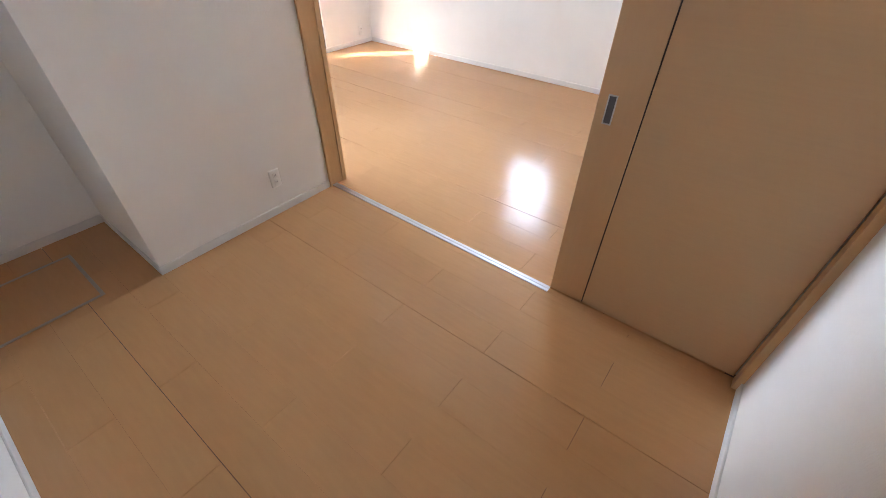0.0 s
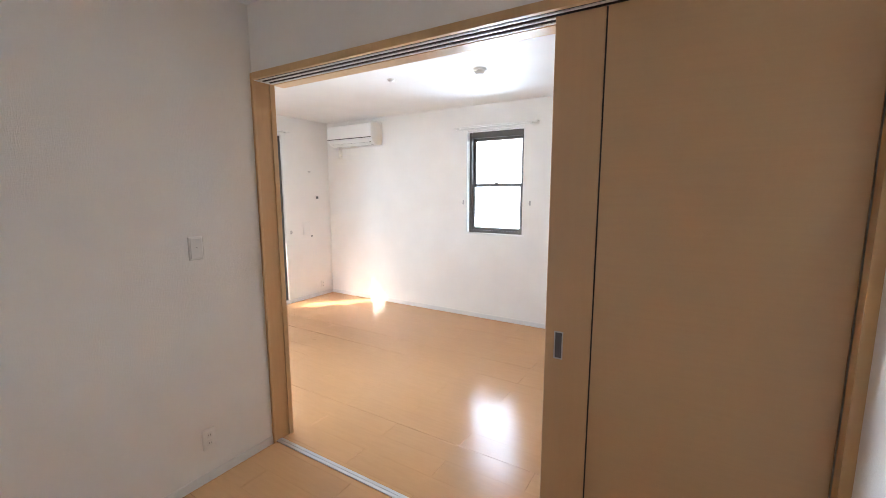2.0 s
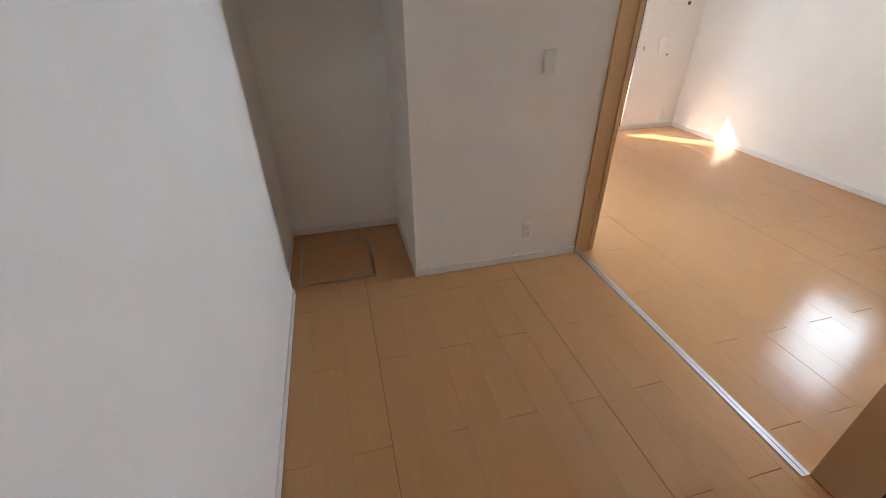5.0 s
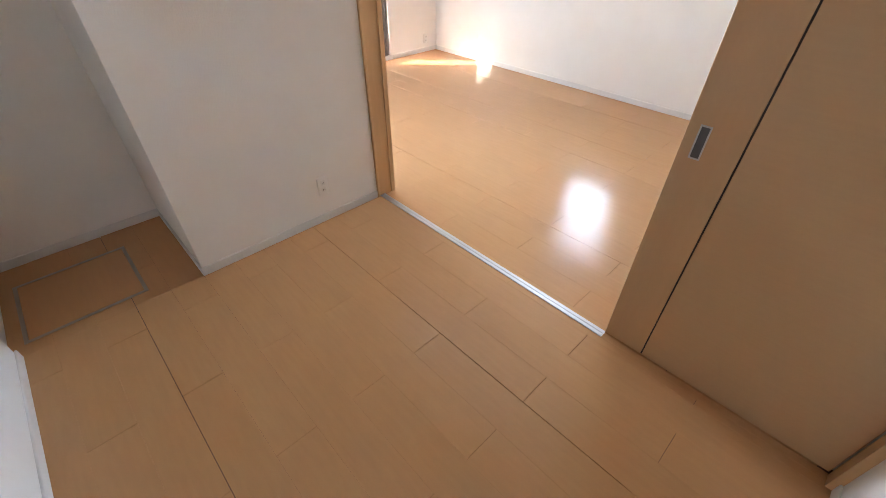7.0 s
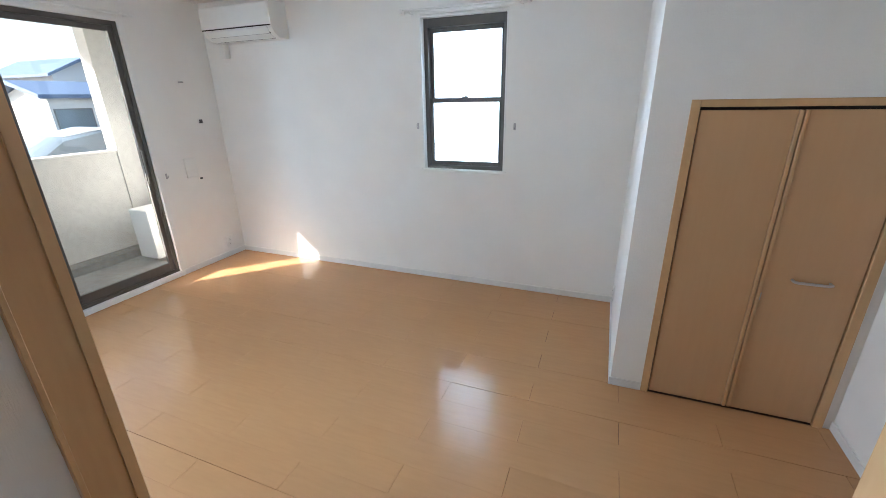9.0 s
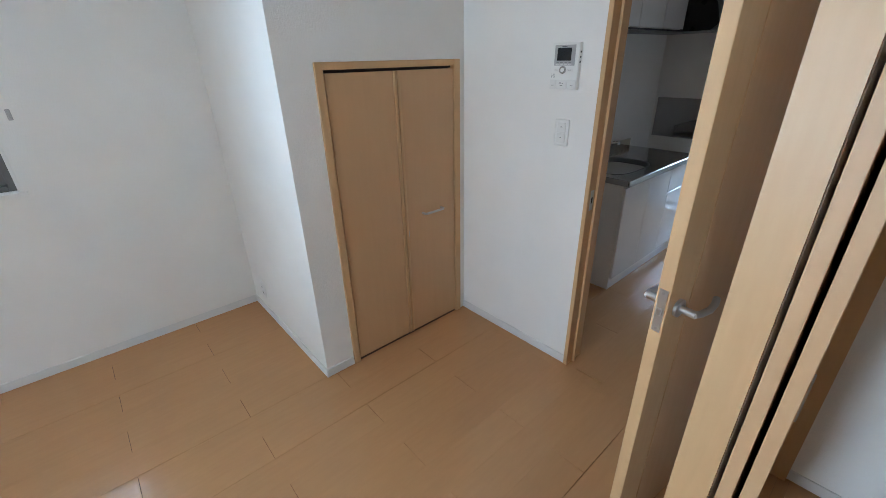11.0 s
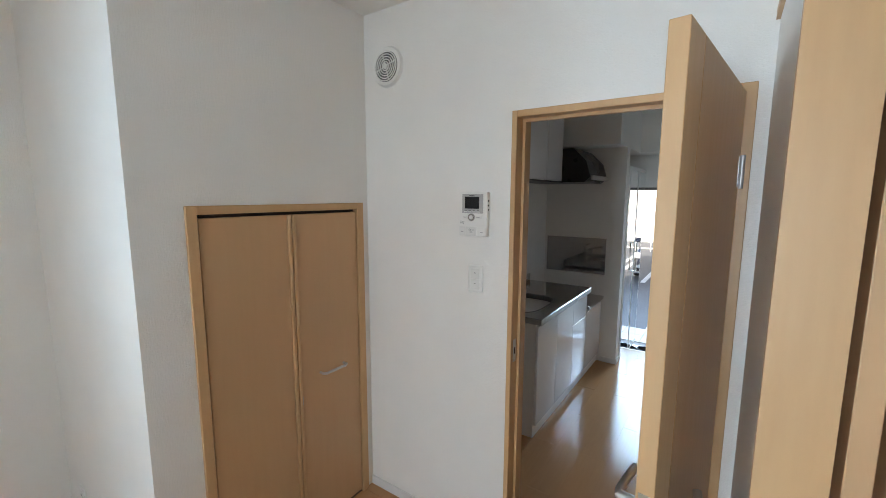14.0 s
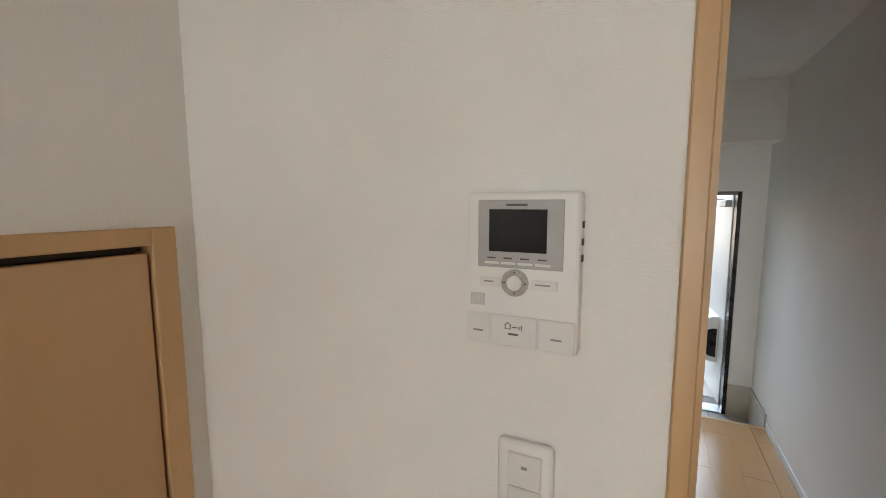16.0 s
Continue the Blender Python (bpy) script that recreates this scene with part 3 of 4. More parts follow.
for i in range(4):
    x = -0.041 + i * 0.0195
    part("screen_key", B(x, x + 0.017, -0.0290, -0.0274, 0.1095, 0.1125, bevel=0.0005), M_WHITE2, bz)
    part("key_print", B(x + 0.003, x + 0.013, -0.0279, -0.0274, 0.1165, 0.1185), M_INK, bz)
b = bmesh.new()
tube(b, (-0.005, -0.026, 0.0865), (-0.005, -0.0305, 0.0865), 0.0165, 32)
dial = part("dial", b, M_DIAL, ic, "round silver dial", True)
part("dial_button", tube(bmesh.new(), (-0.005, -0.0305, 0.0865), (-0.005, -0.0325, 0.0865), 0.009, 24), M_WHITE2, dial, "", True)
for dx, dz in ((0.0128, 0), (-0.0128, 0), (0, 0.0128), (0, -0.0128)):
    part("dial_dot", tube(bmesh.new(), (-0.005 + dx, -0.0305, 0.0865 + dz), (-0.005 + dx, -0.0309, 0.0865 + dz), 0.0011, 8), M_INK, dial)
for x0, x1 in ((-0.047, -0.023), (0.013, 0.043)):
    k = part("side_key", B(x0, x1, -0.0272, -0.0255, 0.080, 0.092, bevel=0.0008), M_WHITE2, ic)
    part("key_print", B(x0 + 0.005, x1 - 0.008, -0.0276, -0.0271, 0.0850, 0.0868), M_PRINT, k)
sp = part("speaker", B(-0.060, -0.040, -0.0262, -0.0255, 0.052, 0.068), M_WHITE, ic)
for i in range(5):
    for j in range(5):
        part("speaker_hole", B(-0.0585 + i * 0.0038, -0.0568 + i * 0.0038, -0.0266, -0.0261, 0.0532 + j * 0.0034, 0.0548 + j * 0.0034), M_SOCKET, sp)
for n_, (x0, x1) in enumerate(((-0.063, -0.034), (-0.0325, 0.0215), (0.023, 0.063))):
    k = part("talk_key", B(x0, x1, -0.0285, -0.0245, 0.002, 0.043, bevel=0.0012), M_WHITE2, ic)
    cx = (x0 + x1) / 2
    part("key_print", B(cx - 0.006, cx + 0.006, -0.0290, -0.0284, 0.0175, 0.0200), M_INK if n_ == 1 else M_PRINT, k)
    if n_ == 1:
        b = bmesh.new()
        box(b, cx - 0.010, cx - 0.009, -0.0290, -0.0284, 0.025, 0.030)
        box(b, cx - 0.004, cx - 0.003, -0.0290, -0.0284, 0.025, 0.030)
        box(b, cx - 0.010, cx - 0.003, -0.0290, -0.0284, 0.025, 0.0258)
        prism(b, [(cx - 0.011, 0.030), (cx - 0.0065, 0.0345), (cx - 0.002, 0.030), (cx - 0.0035, 0.030), (cx - 0.0065, 0.033), (cx - 0.0095, 0.030)], "y", -0.0290, -0.0284)
        box(b, cx - 0.001, cx + 0.004, -0.0290, -0.0284, 0.0275, 0.029)
        for q in range(3):
            box(b, cx + 0.0055 + q * 0.002, cx + 0.0063 + q * 0.002, -0.0290, -0.0284, 0.0265 - q * 0.001, 0.030 + q * 0.001)
        part("house_mark", b, M_INK, k)
for z in (0.158, 0.137, 0.117):
    part("side_jack", B(IW / 2 - 0.001, IW / 2 + 0.0015, -0.018, -0.010, z, z + 0.008), M_SOCKET, ic)

# the housing is a little wider and lower than drawn above; the dial stays round
for o in ic.children_recursive:
    if o == dial or o.parent == dial:
        o.data.transform(Matrix.Translation((0, 0, -0.0043)))
    else:
        o.data.transform(Matrix.Diagonal((1.07, 1, 0.95, 1)))

# ---- round wall vent ----
vt = thing("wall_vent", (XE, 1.695, 2.270), "round white slotted ventilation grille high on the wall", "vent", turn=-90)
b = bmesh.new()
tube(b, (0, 0, 0), (0, -0.014, 0), 0.096, 48, 0.088)
part("rim", b, M_WHITE, vt, "", True)
# solid dark disc carries the shade between the rings in its colour
part("hub", tube(bmesh.new(), (0, -0.014, 0), (0, -0.0155, 0), 0.071, 40), M_PULL, vt, "dark disc drawn for the shaded recess", True)
for r in (0.020, 0.032, 0.044, 0.056, 0.067):
    b = bmesh.new()
    pts = [(r * math.cos(a), -0.019, r * math.sin(a)) for a in (2 * math.pi * k / 36 for k in range(37))]
    path_tube(b, pts, 0.0030, 6)
    part("ring", b, M_WHITE, vt, "", True)
b = bmesh.new()
for a in (0.3, 1.87, 3.44, 5.01):
    c, s = math.cos(a), math.sin(a)
    path_tube(b, [(0.008 * c, -0.019, 0.008 * s), (0.068 * c, -0.019, 0.068 * s)], 0.003, 6)
tube(b, (0, -0.014, 0), (0, -0.023, 0), 0.013, 20)
part("spokes", b, M_WHITE, vt)

# ---- air conditioner ----
ac = thing("air_conditioner", (-1.955, YN, 2.168), "white wall-mounted air conditioner close under the ceiling", "air conditioner")
prof = [(0.0, 0.0), (-0.13, 0.0), (-0.185, 0.035), (-0.215, 0.085), (-0.222, 0.24), (-0.20, 0.285), (0.0, 0.295)]
b = bmesh.new()
prism(b, prof, "x", -0.405, 0.405)
bmesh.ops.bevel(b, geom=[e for e in b.edges], offset=0.006, segments=2, profile=0.5, affect="EDGES")
part("casing", b, M_WHITE, ac, "", True)
part("front_panel", B(-0.398, 0.398, -0.229, -0.219, 0.098, 0.268, bevel=0.004, seg=2), M_WHITE, ac)
# dark strip for the shade under the front panel
part("panel_gap", B(-0.40, 0.40, -0.2225, -0.2165, 0.088, 0.097), M_GROOVE_SHADE, ac, "dark strip drawn for the gap's shade")
b = bmesh.new()
prism(b, [(-0.192, 0.030), (-0.196, 0.034), (-0.220, 0.080), (-0.215, 0.083)], "x", -0.36, 0.36)
part("louver", b, M_WHITE2, ac)
b = bmesh.new()
prism(b, [(-0.136, -0.003), (-0.186, 0.029), (-0.188, 0.034), (-0.136, 0.001)], "x", -0.36, 0.36)
part("lower_flap", b, M_WHITE2, ac)
# two dark strips in place of shade in the outlet slots
b = bmesh.new()
prism(b, [(-0.189, 0.029), (-0.193, 0.033), (-0.199, 0.042), (-0.195, 0.039)], "x", -0.34, 0.37)
part("outlet_slot", b, M_GROOVE_SHADE, ac, "dark strip drawn for the outlet slot's shade")
b = bmesh.new()
prism(b, [(-0.128, -0.004), (-0.136, -0.0035), (-0.136, 0.002), (-0.128, 0.002)], "x", -0.33, 0.36)
part("outlet_slot", b, M_GROOVE_SHADE, ac)
part("pipe_cover", B(-0.405, -0.34, -0.07, 0.0, -0.13, 0.02, bevel=0.006), M_WHITE, ac, "white pipe cover")

# ---- sash window in the north wall ----
wd = thing("window_1", (0.114, YN, 1.045), "dark bronze double-hung window with frosted panes", "window", kind="structure")
part("window_sill", B(-0.40, 0.40, -0.060, 0.07, -0.018, 0.004, bevel=0.002), M_WHITE, wd, "white sill")
part("reveal", B(-0.38, -0.366, -0.049, 0.075, 0.004, 1.21), M_WHITE, wd)
part("reveal", B(0.366, 0.38, -0.049, 0.075, 0.004, 1.21), M_WHITE, wd)
part("reveal", B(-0.366, 0.366, -0.049, 0.075, 1.196, 1.21), M_WHITE, wd)
b = bmesh.new()
for x0, x1, z0, z1 in ((-0.366, -0.330, 0.004, 1.196), (0.330, 0.366, 0.004, 1.196), (-0.330, 0.330, 0.004, 0.034), (-0.330, 0.330, 1.130, 1.196)):
    box(b, x0, x1, 0.012, 0.12, z0, z1, bevel=0.002)
part("window_frame", b, M_SASH, wd, "dark bronze aluminium frame")


def sash(y, z0, z1):
    b = bmesh.new()
    for x0, x1, a, c in ((-0.330, -0.300, z0, z1), (0.300, 0.330, z0, z1), (-0.300, 0.300, z0, z0 + 0.036), (-0.300, 0.300, z1 - 0.034, z1)):
        box(b, x0, x1, y, y + 0.028, a, c, bevel=0.002)
    s = part("sash", b, M_SASH, wd)
    g = part("pane", B(-0.301, 0.301, y + 0.011, y + 0.016, z0 + 0.035, z1 - 0.033), M_FROST, s, "frosted glass")
    g.visible_shadow = False
    return s


sash(0.030, 0.034, 0.590)
up = sash(0.062, 0.560, 1.130)
b = bmesh.new()
box(b, -0.03, 0.03, 0.016, 0.034, 0.590, 0.606, bevel=0.003)
tube(b, (0.0, 0.022, 0.604), (0.018, 0.014, 0.618), 0.006, 10)
part("sash_lock", b, M_SASH, up)
part("sash_lift", B(-0.06, 0.06, 0.018, 0.032, 0.040, 0.052, bevel=0.002), M_SASH, up)

for o in wd.children_recursive:
    o.data.transform(Matrix.Translation((0, 0.046, 0)) @ Matrix.Diagonal((0.965, 1, 1, 1)))

cr = thing("curtain_rod", (0.14, YN, 2.275), "white curtain rail on brackets above the window", "curtain rod")
part("rail", tube(bmesh.new(), (-0.50, -0.055, 0.0), (0.50, -0.055, 0.0), 0.010, 12), M_WHITE, cr, smooth=True)
part("rail", tube(bmesh.new(), (-0.50, -0.095, 0.012), (0.50, -0.095, 0.012), 0.008, 12), M_WHITE, cr, smooth=True)
for x in (-0.44, 0.44):
    b = bmesh.new()
    box(b, x - 0.014, x + 0.014, -0.006, 0.0, -0.03, 0.03, bevel=0.002)
    box(b, x - 0.008, x + 0.008, -0.105, -0.006, -0.012, 0.004, bevel=0.002)
    part("bracket", b, M_WHITE, cr)
for x in (-0.50, 0.50):
    part("end_cap", B(x - 0.012, x + 0.012, -0.108, -0.042, -0.012, 0.024, bevel=0.004), M_WHITE, cr)


def tieback(x, y, z, turn):
    h = thing("tieback_hook", (x, y, z), "small grey curtain tieback hook on the wall", "hook", "curtain tieback hooks", turn=turn)
    part("plate", B(-0.009, 0.009, -0.004, 0.0, -0.026, 0.026, bevel=0.003), M_GREYP, h)
    part("hook", path_tube(bmesh.new(), [(0, -0.004, -0.010), (0, -0.026, -0.014), (0, -0.032, 0.004), (0, -0.028, 0.016)], 0.003, 8), M_GREYP, h, smooth=True)


tieback(-0.29, YN, 1.415, 0)
tieback(0.555, YN, 1.415, 0)
tieback(XW, 2.245, 0.99, 90)

# ---- balcony door in the west wall ----
bd = thing("window_2", (XW, 0.42, 0.0), "dark bronze sliding glass balcony door", "balcony door", kind="structure")
WD, HT = 1.745, 2.29
part("window_sill", B(-0.10, 0.012, -0.03, WD + 0.03, 0.0, 0.052, bevel=0.003), M_WHITE, bd, "white raised threshold")
part("reveal", B(-0.06, 0.010, WD - 0.012, WD + 0.032, 0.052, HT + 0.02, bevel=0.002), M_WHITE, bd, "white jamb lining")
part("reveal", B(-0.06, 0.010, -0.032, 0.012, 0.052, HT + 0.02, bevel=0.002), M_WHITE, bd)
part("reveal", B(-0.06, 0.010, 0.012, WD - 0.012, HT - 0.012, HT + 0.02, bevel=0.002), M_WHITE, bd)
b = bmesh.new()
for y0, y1, z0, z1 in ((0.012, 0.045, 0.052, HT - 0.012), (WD - 0.045, WD - 0.012, 0.052, HT - 0.012), (0.045, WD - 0.045, 0.052, 0.085), (0.045, WD - 0.045, HT - 0.05, HT - 0.012)):
    box(b, -0.115, -0.012, y0, y1, z0, z1, bevel=0.002)
part("window_frame", b, M_SASH, bd, "dark bronze aluminium frame")


def glass_door(x, y0, y1):
    b = bmesh.new()
    for a, c, z0, z1 in ((y0, y0 + 0.042, 0.085, HT - 0.05), (y1 - 0.042, y1, 0.085, HT - 0.05), (y0 + 0.042, y1 - 0.042, 0.085, 0.165), (y0 + 0.042, y1 - 0.042, HT - 0.09, HT - 0.05)):
        box(b, x, x + 0.03, a, c, z0, z1, bevel=0.002)
    s = part("sash", b, M_SASH, bd)
    g = part("pane", B(x + 0.012, x + 0.018, y0 + 0.041, y1 - 0.041, 0.164, HT - 0.089), M_GLASS, s, "clear glass")
    g.visible_shadow = False
    return s


glass_door(-0.055, 0.845, WD - 0.045)
glass_door(-0.095, 0.045, 0.885)
part("handle_bar", B(-0.026, -0.006, WD - 0.082, WD - 0.062, 0.95, 1.25, bevel=0.004), M_SASH, bd)
cr2 = thing("curtain_rod", (XW, 1.28, 2.33), "white curtain rail above the balcony door", "curtain rod", turn=90)
part("rail", tube(bmesh.new(), (-0.95, -0.055, 0), (0.98, -0.055, 0), 0.010, 12), M_WHITE, cr2, smooth=True)
for x in (-0.9, 0.0, 0.93):
    b = bmesh.new()
    box(b, x - 0.014, x + 0.014, -0.006, 0.0, -0.03, 0.03, bevel=0.002)
    box(b, x - 0.008, x + 0.008, -0.065, -0.006, -0.012, 0.004, bevel=0.002)
    part("bracket", b, M_WHITE, cr2)

# ---- ceiling fittings ----
def ceiling_disc(name, x, y, r, h, label, category):
    c = thing(name, (x, y, ZC), label, category)
    part("base", tube(bmesh.new(), (0, 0, -h * 0.45), (0, 0, 0), r, 32), M_WHITE, c, "", True)
    part("cap", tube(bmesh.new(), (0, 0, -h), (0, 0, -h * 0.45), r * 0.55, 28, r * 0.85), M_WHITE2, c, "", True)
    return c


ceiling_disc("ceiling_rose", -0.27, 1.57, 0.035, 0.022, "small white round ceiling fitting", "ceiling rose")
ceiling_disc("smoke_alarm", 0.55, 1.70, 0.055, 0.045, "round white smoke alarm on the ceiling", "smoke alarm")
ceiling_disc("ceiling_light", 5.50, 0.80, 0.075, 0.035, "flat round white ceiling light, switched off", "ceiling light")

# ---- kitchen ----
KF = 1.25   # cabinet fronts
def base_unit(x0, x1, z1, doors, drawer=None):
    u = thing("base_cabinet", (x0, KF, 0.0), "glossy white kitchen base cabinet", "cabinet", "kitchen base cabinets")
    w = x1 - x0
    part("body", B(0.0, w, 0.02, 0.56, 0.09, z1), M_WHITE2, u)
    part("plinth", B(0.0, w, 0.020, 0.50, 0.0, 0.09), M_WHITE2, u)
    for a, c in doors:
        z_top = z1 - 0.025 if drawer is None or not (a >= drawer[0] - 0.01) else drawer[2] - 0.004
        part("door", B(a + 0.0015, c - 0.0015, 0.0, 0.018, 0.095, z_top, bevel=0.0015), M_GLOSSW, u)
    if drawer:
        part("drawer_front", B(drawer[0] + 0.0015, drawer[1] - 0.0015, 0.0, 0.018, drawer[2], z1 - 0.025, bevel=0.0015), M_GLOSSW, u)
    return u


base_unit(3.44, 4.575, 0.815, [(0.0, 0.37), (0.37, 0.75), (0.75, 1.135)], (0.75, 1.135, 0.60))
base_unit(4.58, XK - 0.01, 0.645, [(0.0, XK - 4.59)])
ct = thing("worktop", (3.42, KF, 0.815), "stainless steel worktop with a sunk basin", "worktop")
SINK = (0.36, 0.275, 0.27, 0.195)   # centre and half sizes of the basin


def oval(k, grow=0.0, count=48):
    a = 2 * math.pi * (k + 0.5) / count
    c, q = math.cos(a), math.sin(a)
    return (SINK[0] + math.copysign(abs(c) ** 0.55, c) * (SINK[2] + grow), SINK[1] + math.copysign(abs(q) ** 0.55, q) * (SINK[3] + grow))


def sink_plate(bm, x1, y0, y1, z):
    """A plate with an oval hole; each outer point lies straight out from its inner one."""
    inner, outer = [], []
    for k in range(48):
        u, v = oval(k)
        du, dv = u - SINK[0], v - SINK[1]
        reach = [((x1 if du > 0 else 0.0) - SINK[0]) / du, ((y1 if dv > 0 else y0) - SINK[1]) / dv]
        f = min(reach)
        inner.append(bm.verts.new((u, v, z)))
        outer.append(bm.verts.new((SINK[0] + du * f, SINK[1] + dv * f, z)))
    for k in range(48):
        bm.faces.new((inner[k], inner[(k + 1) % 48], outer[(k + 1) % 48], outer[k]))
    corners = [(0.0, y0), (x1, y0), (x1, y1), (0.0, y1)]
    for cx, cy in corners:
        near = sorted(range(48), key=lambda k: (outer[k].co.x - cx) ** 2 + (outer[k].co.y - cy) ** 2)
        a = near[0]
        for n_ in ((a + 1) % 48, (a - 1) % 48):
            p, q = outer[a].co, outer[n_].co
            if abs(p.x - q.x) > 1e-6 and abs(p.y - q.y) > 1e-6:
                bm.faces.new((outer[a], outer[n_], bm.verts.new((cx, cy, z))))
    return bm


b = sink_plate(bmesh.new(), 1.16, -0.025, 0.56, 0.036)
box(b, 0.0, 1.16, -0.030, -0.016, -0.006, 0.0385, bevel=0.003)
box(b, 0.0, 1.16, 0.545, 0.562, 0.036, 0.10)
box(b, 0.0, 0.012, -0.016, 0.545, -0.004, 0.034)
part("top", b, M_STEEL, ct)
b = bmesh.new()
rings = []
for z, grow in ((0.038, 0.008), (0.034, -0.004), (-0.10, -0.016), (-0.14, -0.06)):
    rings.append([b.verts.new((*oval(k, grow), z)) for k in range(48)])
for r0, r1 in zip(rings, rings[1:]):
    for k in range(48):
        b.faces.new((r0[k], r0[(k + 1) % 48], r1[(k + 1) % 48], r1[k]))
b.faces.new(rings[-1])
sk = part("basin", b, M_BASIN, ct, "brushed steel oval basin", True)
part("drain", tube(bmesh.new(), (0.36, 0.275, -0.1395), (0.36, 0.275, -0.134), 0.05, 24), M_GREYP, sk)
st = thing("stove_top_shelf", (4.582, KF, 0.645), "steel-edged low shelf for a gas stove", "worktop")
part("top", B(0.0, XK - 4.59, -0.02, 0.56, 0.0, 0.028, bevel=0.002), M_STEEL, st)
tp = thing("kitchen_tap", (3.82, 1.775, 0.851), "chrome single-lever kitchen tap with a swivel spout", "tap")
part("body", tube(bmesh.new(), (0, 0, 0), (0, 0, 0.13), 0.021, 20), M_TAP, tp, "", True)
part("spout", path_tube(bmesh.new(), [(0, 0, 0.09), (0.02, -0.06, 0.12), (0.04, -0.20, 0.155), (0.042, -0.215, 0.150), (0.042, -0.217, 0.135)], 0.011, 12), M_TAP, tp, "", True)
part("lever", path_tube(bmesh.new(), [(0, 0, 0.13), (0, 0.0, 0.16), (0.0, -0.05, 0.185)], 0.009, 10), M_TAP, tp, "", True)

spp = thing("splash_panel", (XK, 1.535, 0.880), "polished stainless splash panel on the kitchen wall", "splash panel", turn=-90)
part("sheet", B(-0.29, 0.30, -0.004, 0.0, 0.0, 0.355, bevel=0.001), M_SPLASH, spp)
for x in (-0.27, 0.28):
    for z in (0.02, 0.335):
        part("screw", tube(bmesh.new(), (x, -0.005, z), (x, -0.0035, z), 0.004, 8), M_GREYP, spp)


def wall_unit(x0, x1):
    u = thing("wall_cabinet", (x0, 1.50, 1.775), "glossy white kitchen wall cabinet", "cabinet", "kitchen wall cabinets")
    w = x1 - x0
    part("body", B(0, w, 0.02, 0.35, 0, 0.62), M_WHITE2, u)
    part("door", B(0.0015, w - 0.0015, 0.0, 0.018, 0.004, 0.617, bevel=0.0015), M_GLOSSW, u)
    part("underside", B(0.0, w, 0.0, 0.35, -0.012, -0.0005), M_BLACK, u, "dark underside")


for x0, x1 in ((3.41, 3.77), (3.775, 4.14), (4.145, 4.505)):
    wall_unit(x0, x1)
hd = thing("range_hood", (4.51, 1.85, 1.765), "black canopy range hood against the wall", "range hood")
b = bmesh.new()
prism(b, [(0.0, 0.0), (-0.54, 0.0), (-0.59, 0.045), (-0.55, 0.18), (-0.44, 0.29), (0.0, 0.29)], "x", 0.0, 0.575)
bmesh.ops.bevel(b, geom=list(b.edges), offset=0.004, segments=1, profile=0.5, affect="EDGES")
part("canopy", b, M_BLACK, hd)
part("front_trim", B(0.02, 0.555, -0.605, -0.588, 0.02, 0.06, bevel=0.004), M_CHROME, hd, "bright metal front edge")

# ---- entrance ----
solid("threshold", B(5.585, 5.62, 0.2, 1.09, -0.18, 0.003, bevel=0.003), M_TRIM, "pale wooden edge of the raised floor", "threshold")
sc = thing("shoe_cabinet", (XK + 0.125, 1.085, -0.06), "tall narrow white shoe cabinet with a mirror front", "cabinet")
part("body", B(0.0, 0.88, 0.018, 0.38, 0.0, 2.00), M_WHITE2, sc)
for a in (0.0, 0.44):
    d = part("door", B(a + 0.002, a + 0.438, -0.002, 0.017, 0.005, 1.995, bevel=0.002), M_WHITE, sc)
    part("mirror", B(a + 0.035, a + 0.405, -0.005, -0.0025, 0.04, 1.96), M_MIRROR, d, "tall mirror")
b = bmesh.new()
path_tube(b, [(0.40, -0.002, 0.92), (0.40, -0.035, 0.92), (0.40, -0.035, 1.22), (0.40, -0.002, 1.22)], 0.008, 10)
part("handle", b, M_CHROME, sc, "vertical bar handle", True)

ef = thing("front_door_frame", (XD, 0.370, -0.18), "dark metal front door frame", "door frame", kind="structure")
part("jamb", B(-0.006, 0.155, 0.0, 0.028, 0, 1.923), M_BLACK, ef)
part("jamb", B(-0.006, 0.155, 0.760, 0.788, 0, 1.923), M_BLACK, ef)
part("head", B(-0.006, 0.155, 0.028, 0.760, 1.895, 1.923), M_SASH, ef)
part("sill", B(-0.006, 0.155, 0.028, 0.760, 0.0, 0.012), M_ALU, ef)
fd = thing("front_door", (XD + 0.14, 0.405, -0.165), "white steel front door standing wide open", "front door", turn=4)
part("leaf", B(0.0, 0.72, -0.042, 0.0, 0.0, 1.885, bevel=0.003), M_WHITE, fd)
def mail_profile(depth, lo, hi, y0=0.0):
    mid, half = (lo + hi) / 2, (hi - lo) / 2
    return [(y0 + depth * math.cos(a) ** 0.55, mid + half * math.copysign(abs(math.sin(a)) ** 0.75, a)) for a in (math.pi * (k / 16 - 0.5) * 0.999 for k in range(17))]


mb = part("mail_box", prism(bmesh.new(), mail_profile(0.14, 0.34, 0.77), "x", 0.16, 0.52), M_WHITE, fd, "rounded white letter box", True)
# black plate on the box's end in place of the opening's shade
part("mail_opening", prism(bmesh.new(), mail_profile(0.098, 0.39, 0.66, 0.012), "x", 0.157, 0.1605), M_BLACK, mb, "black plate drawn for the shaded opening")
for z in (1.30, 1.44, 1.58):
    part("lock_slot", B(0.60, 0.625, 0.0, 0.004, z, z + 0.07), M_GREYP, fd)
part("thumb_turn", tube(bmesh.new(), (0.66, 0, 1.12), (0.66, 0.02, 1.12), 0.02, 16), M_CHROME, fd, "", True)
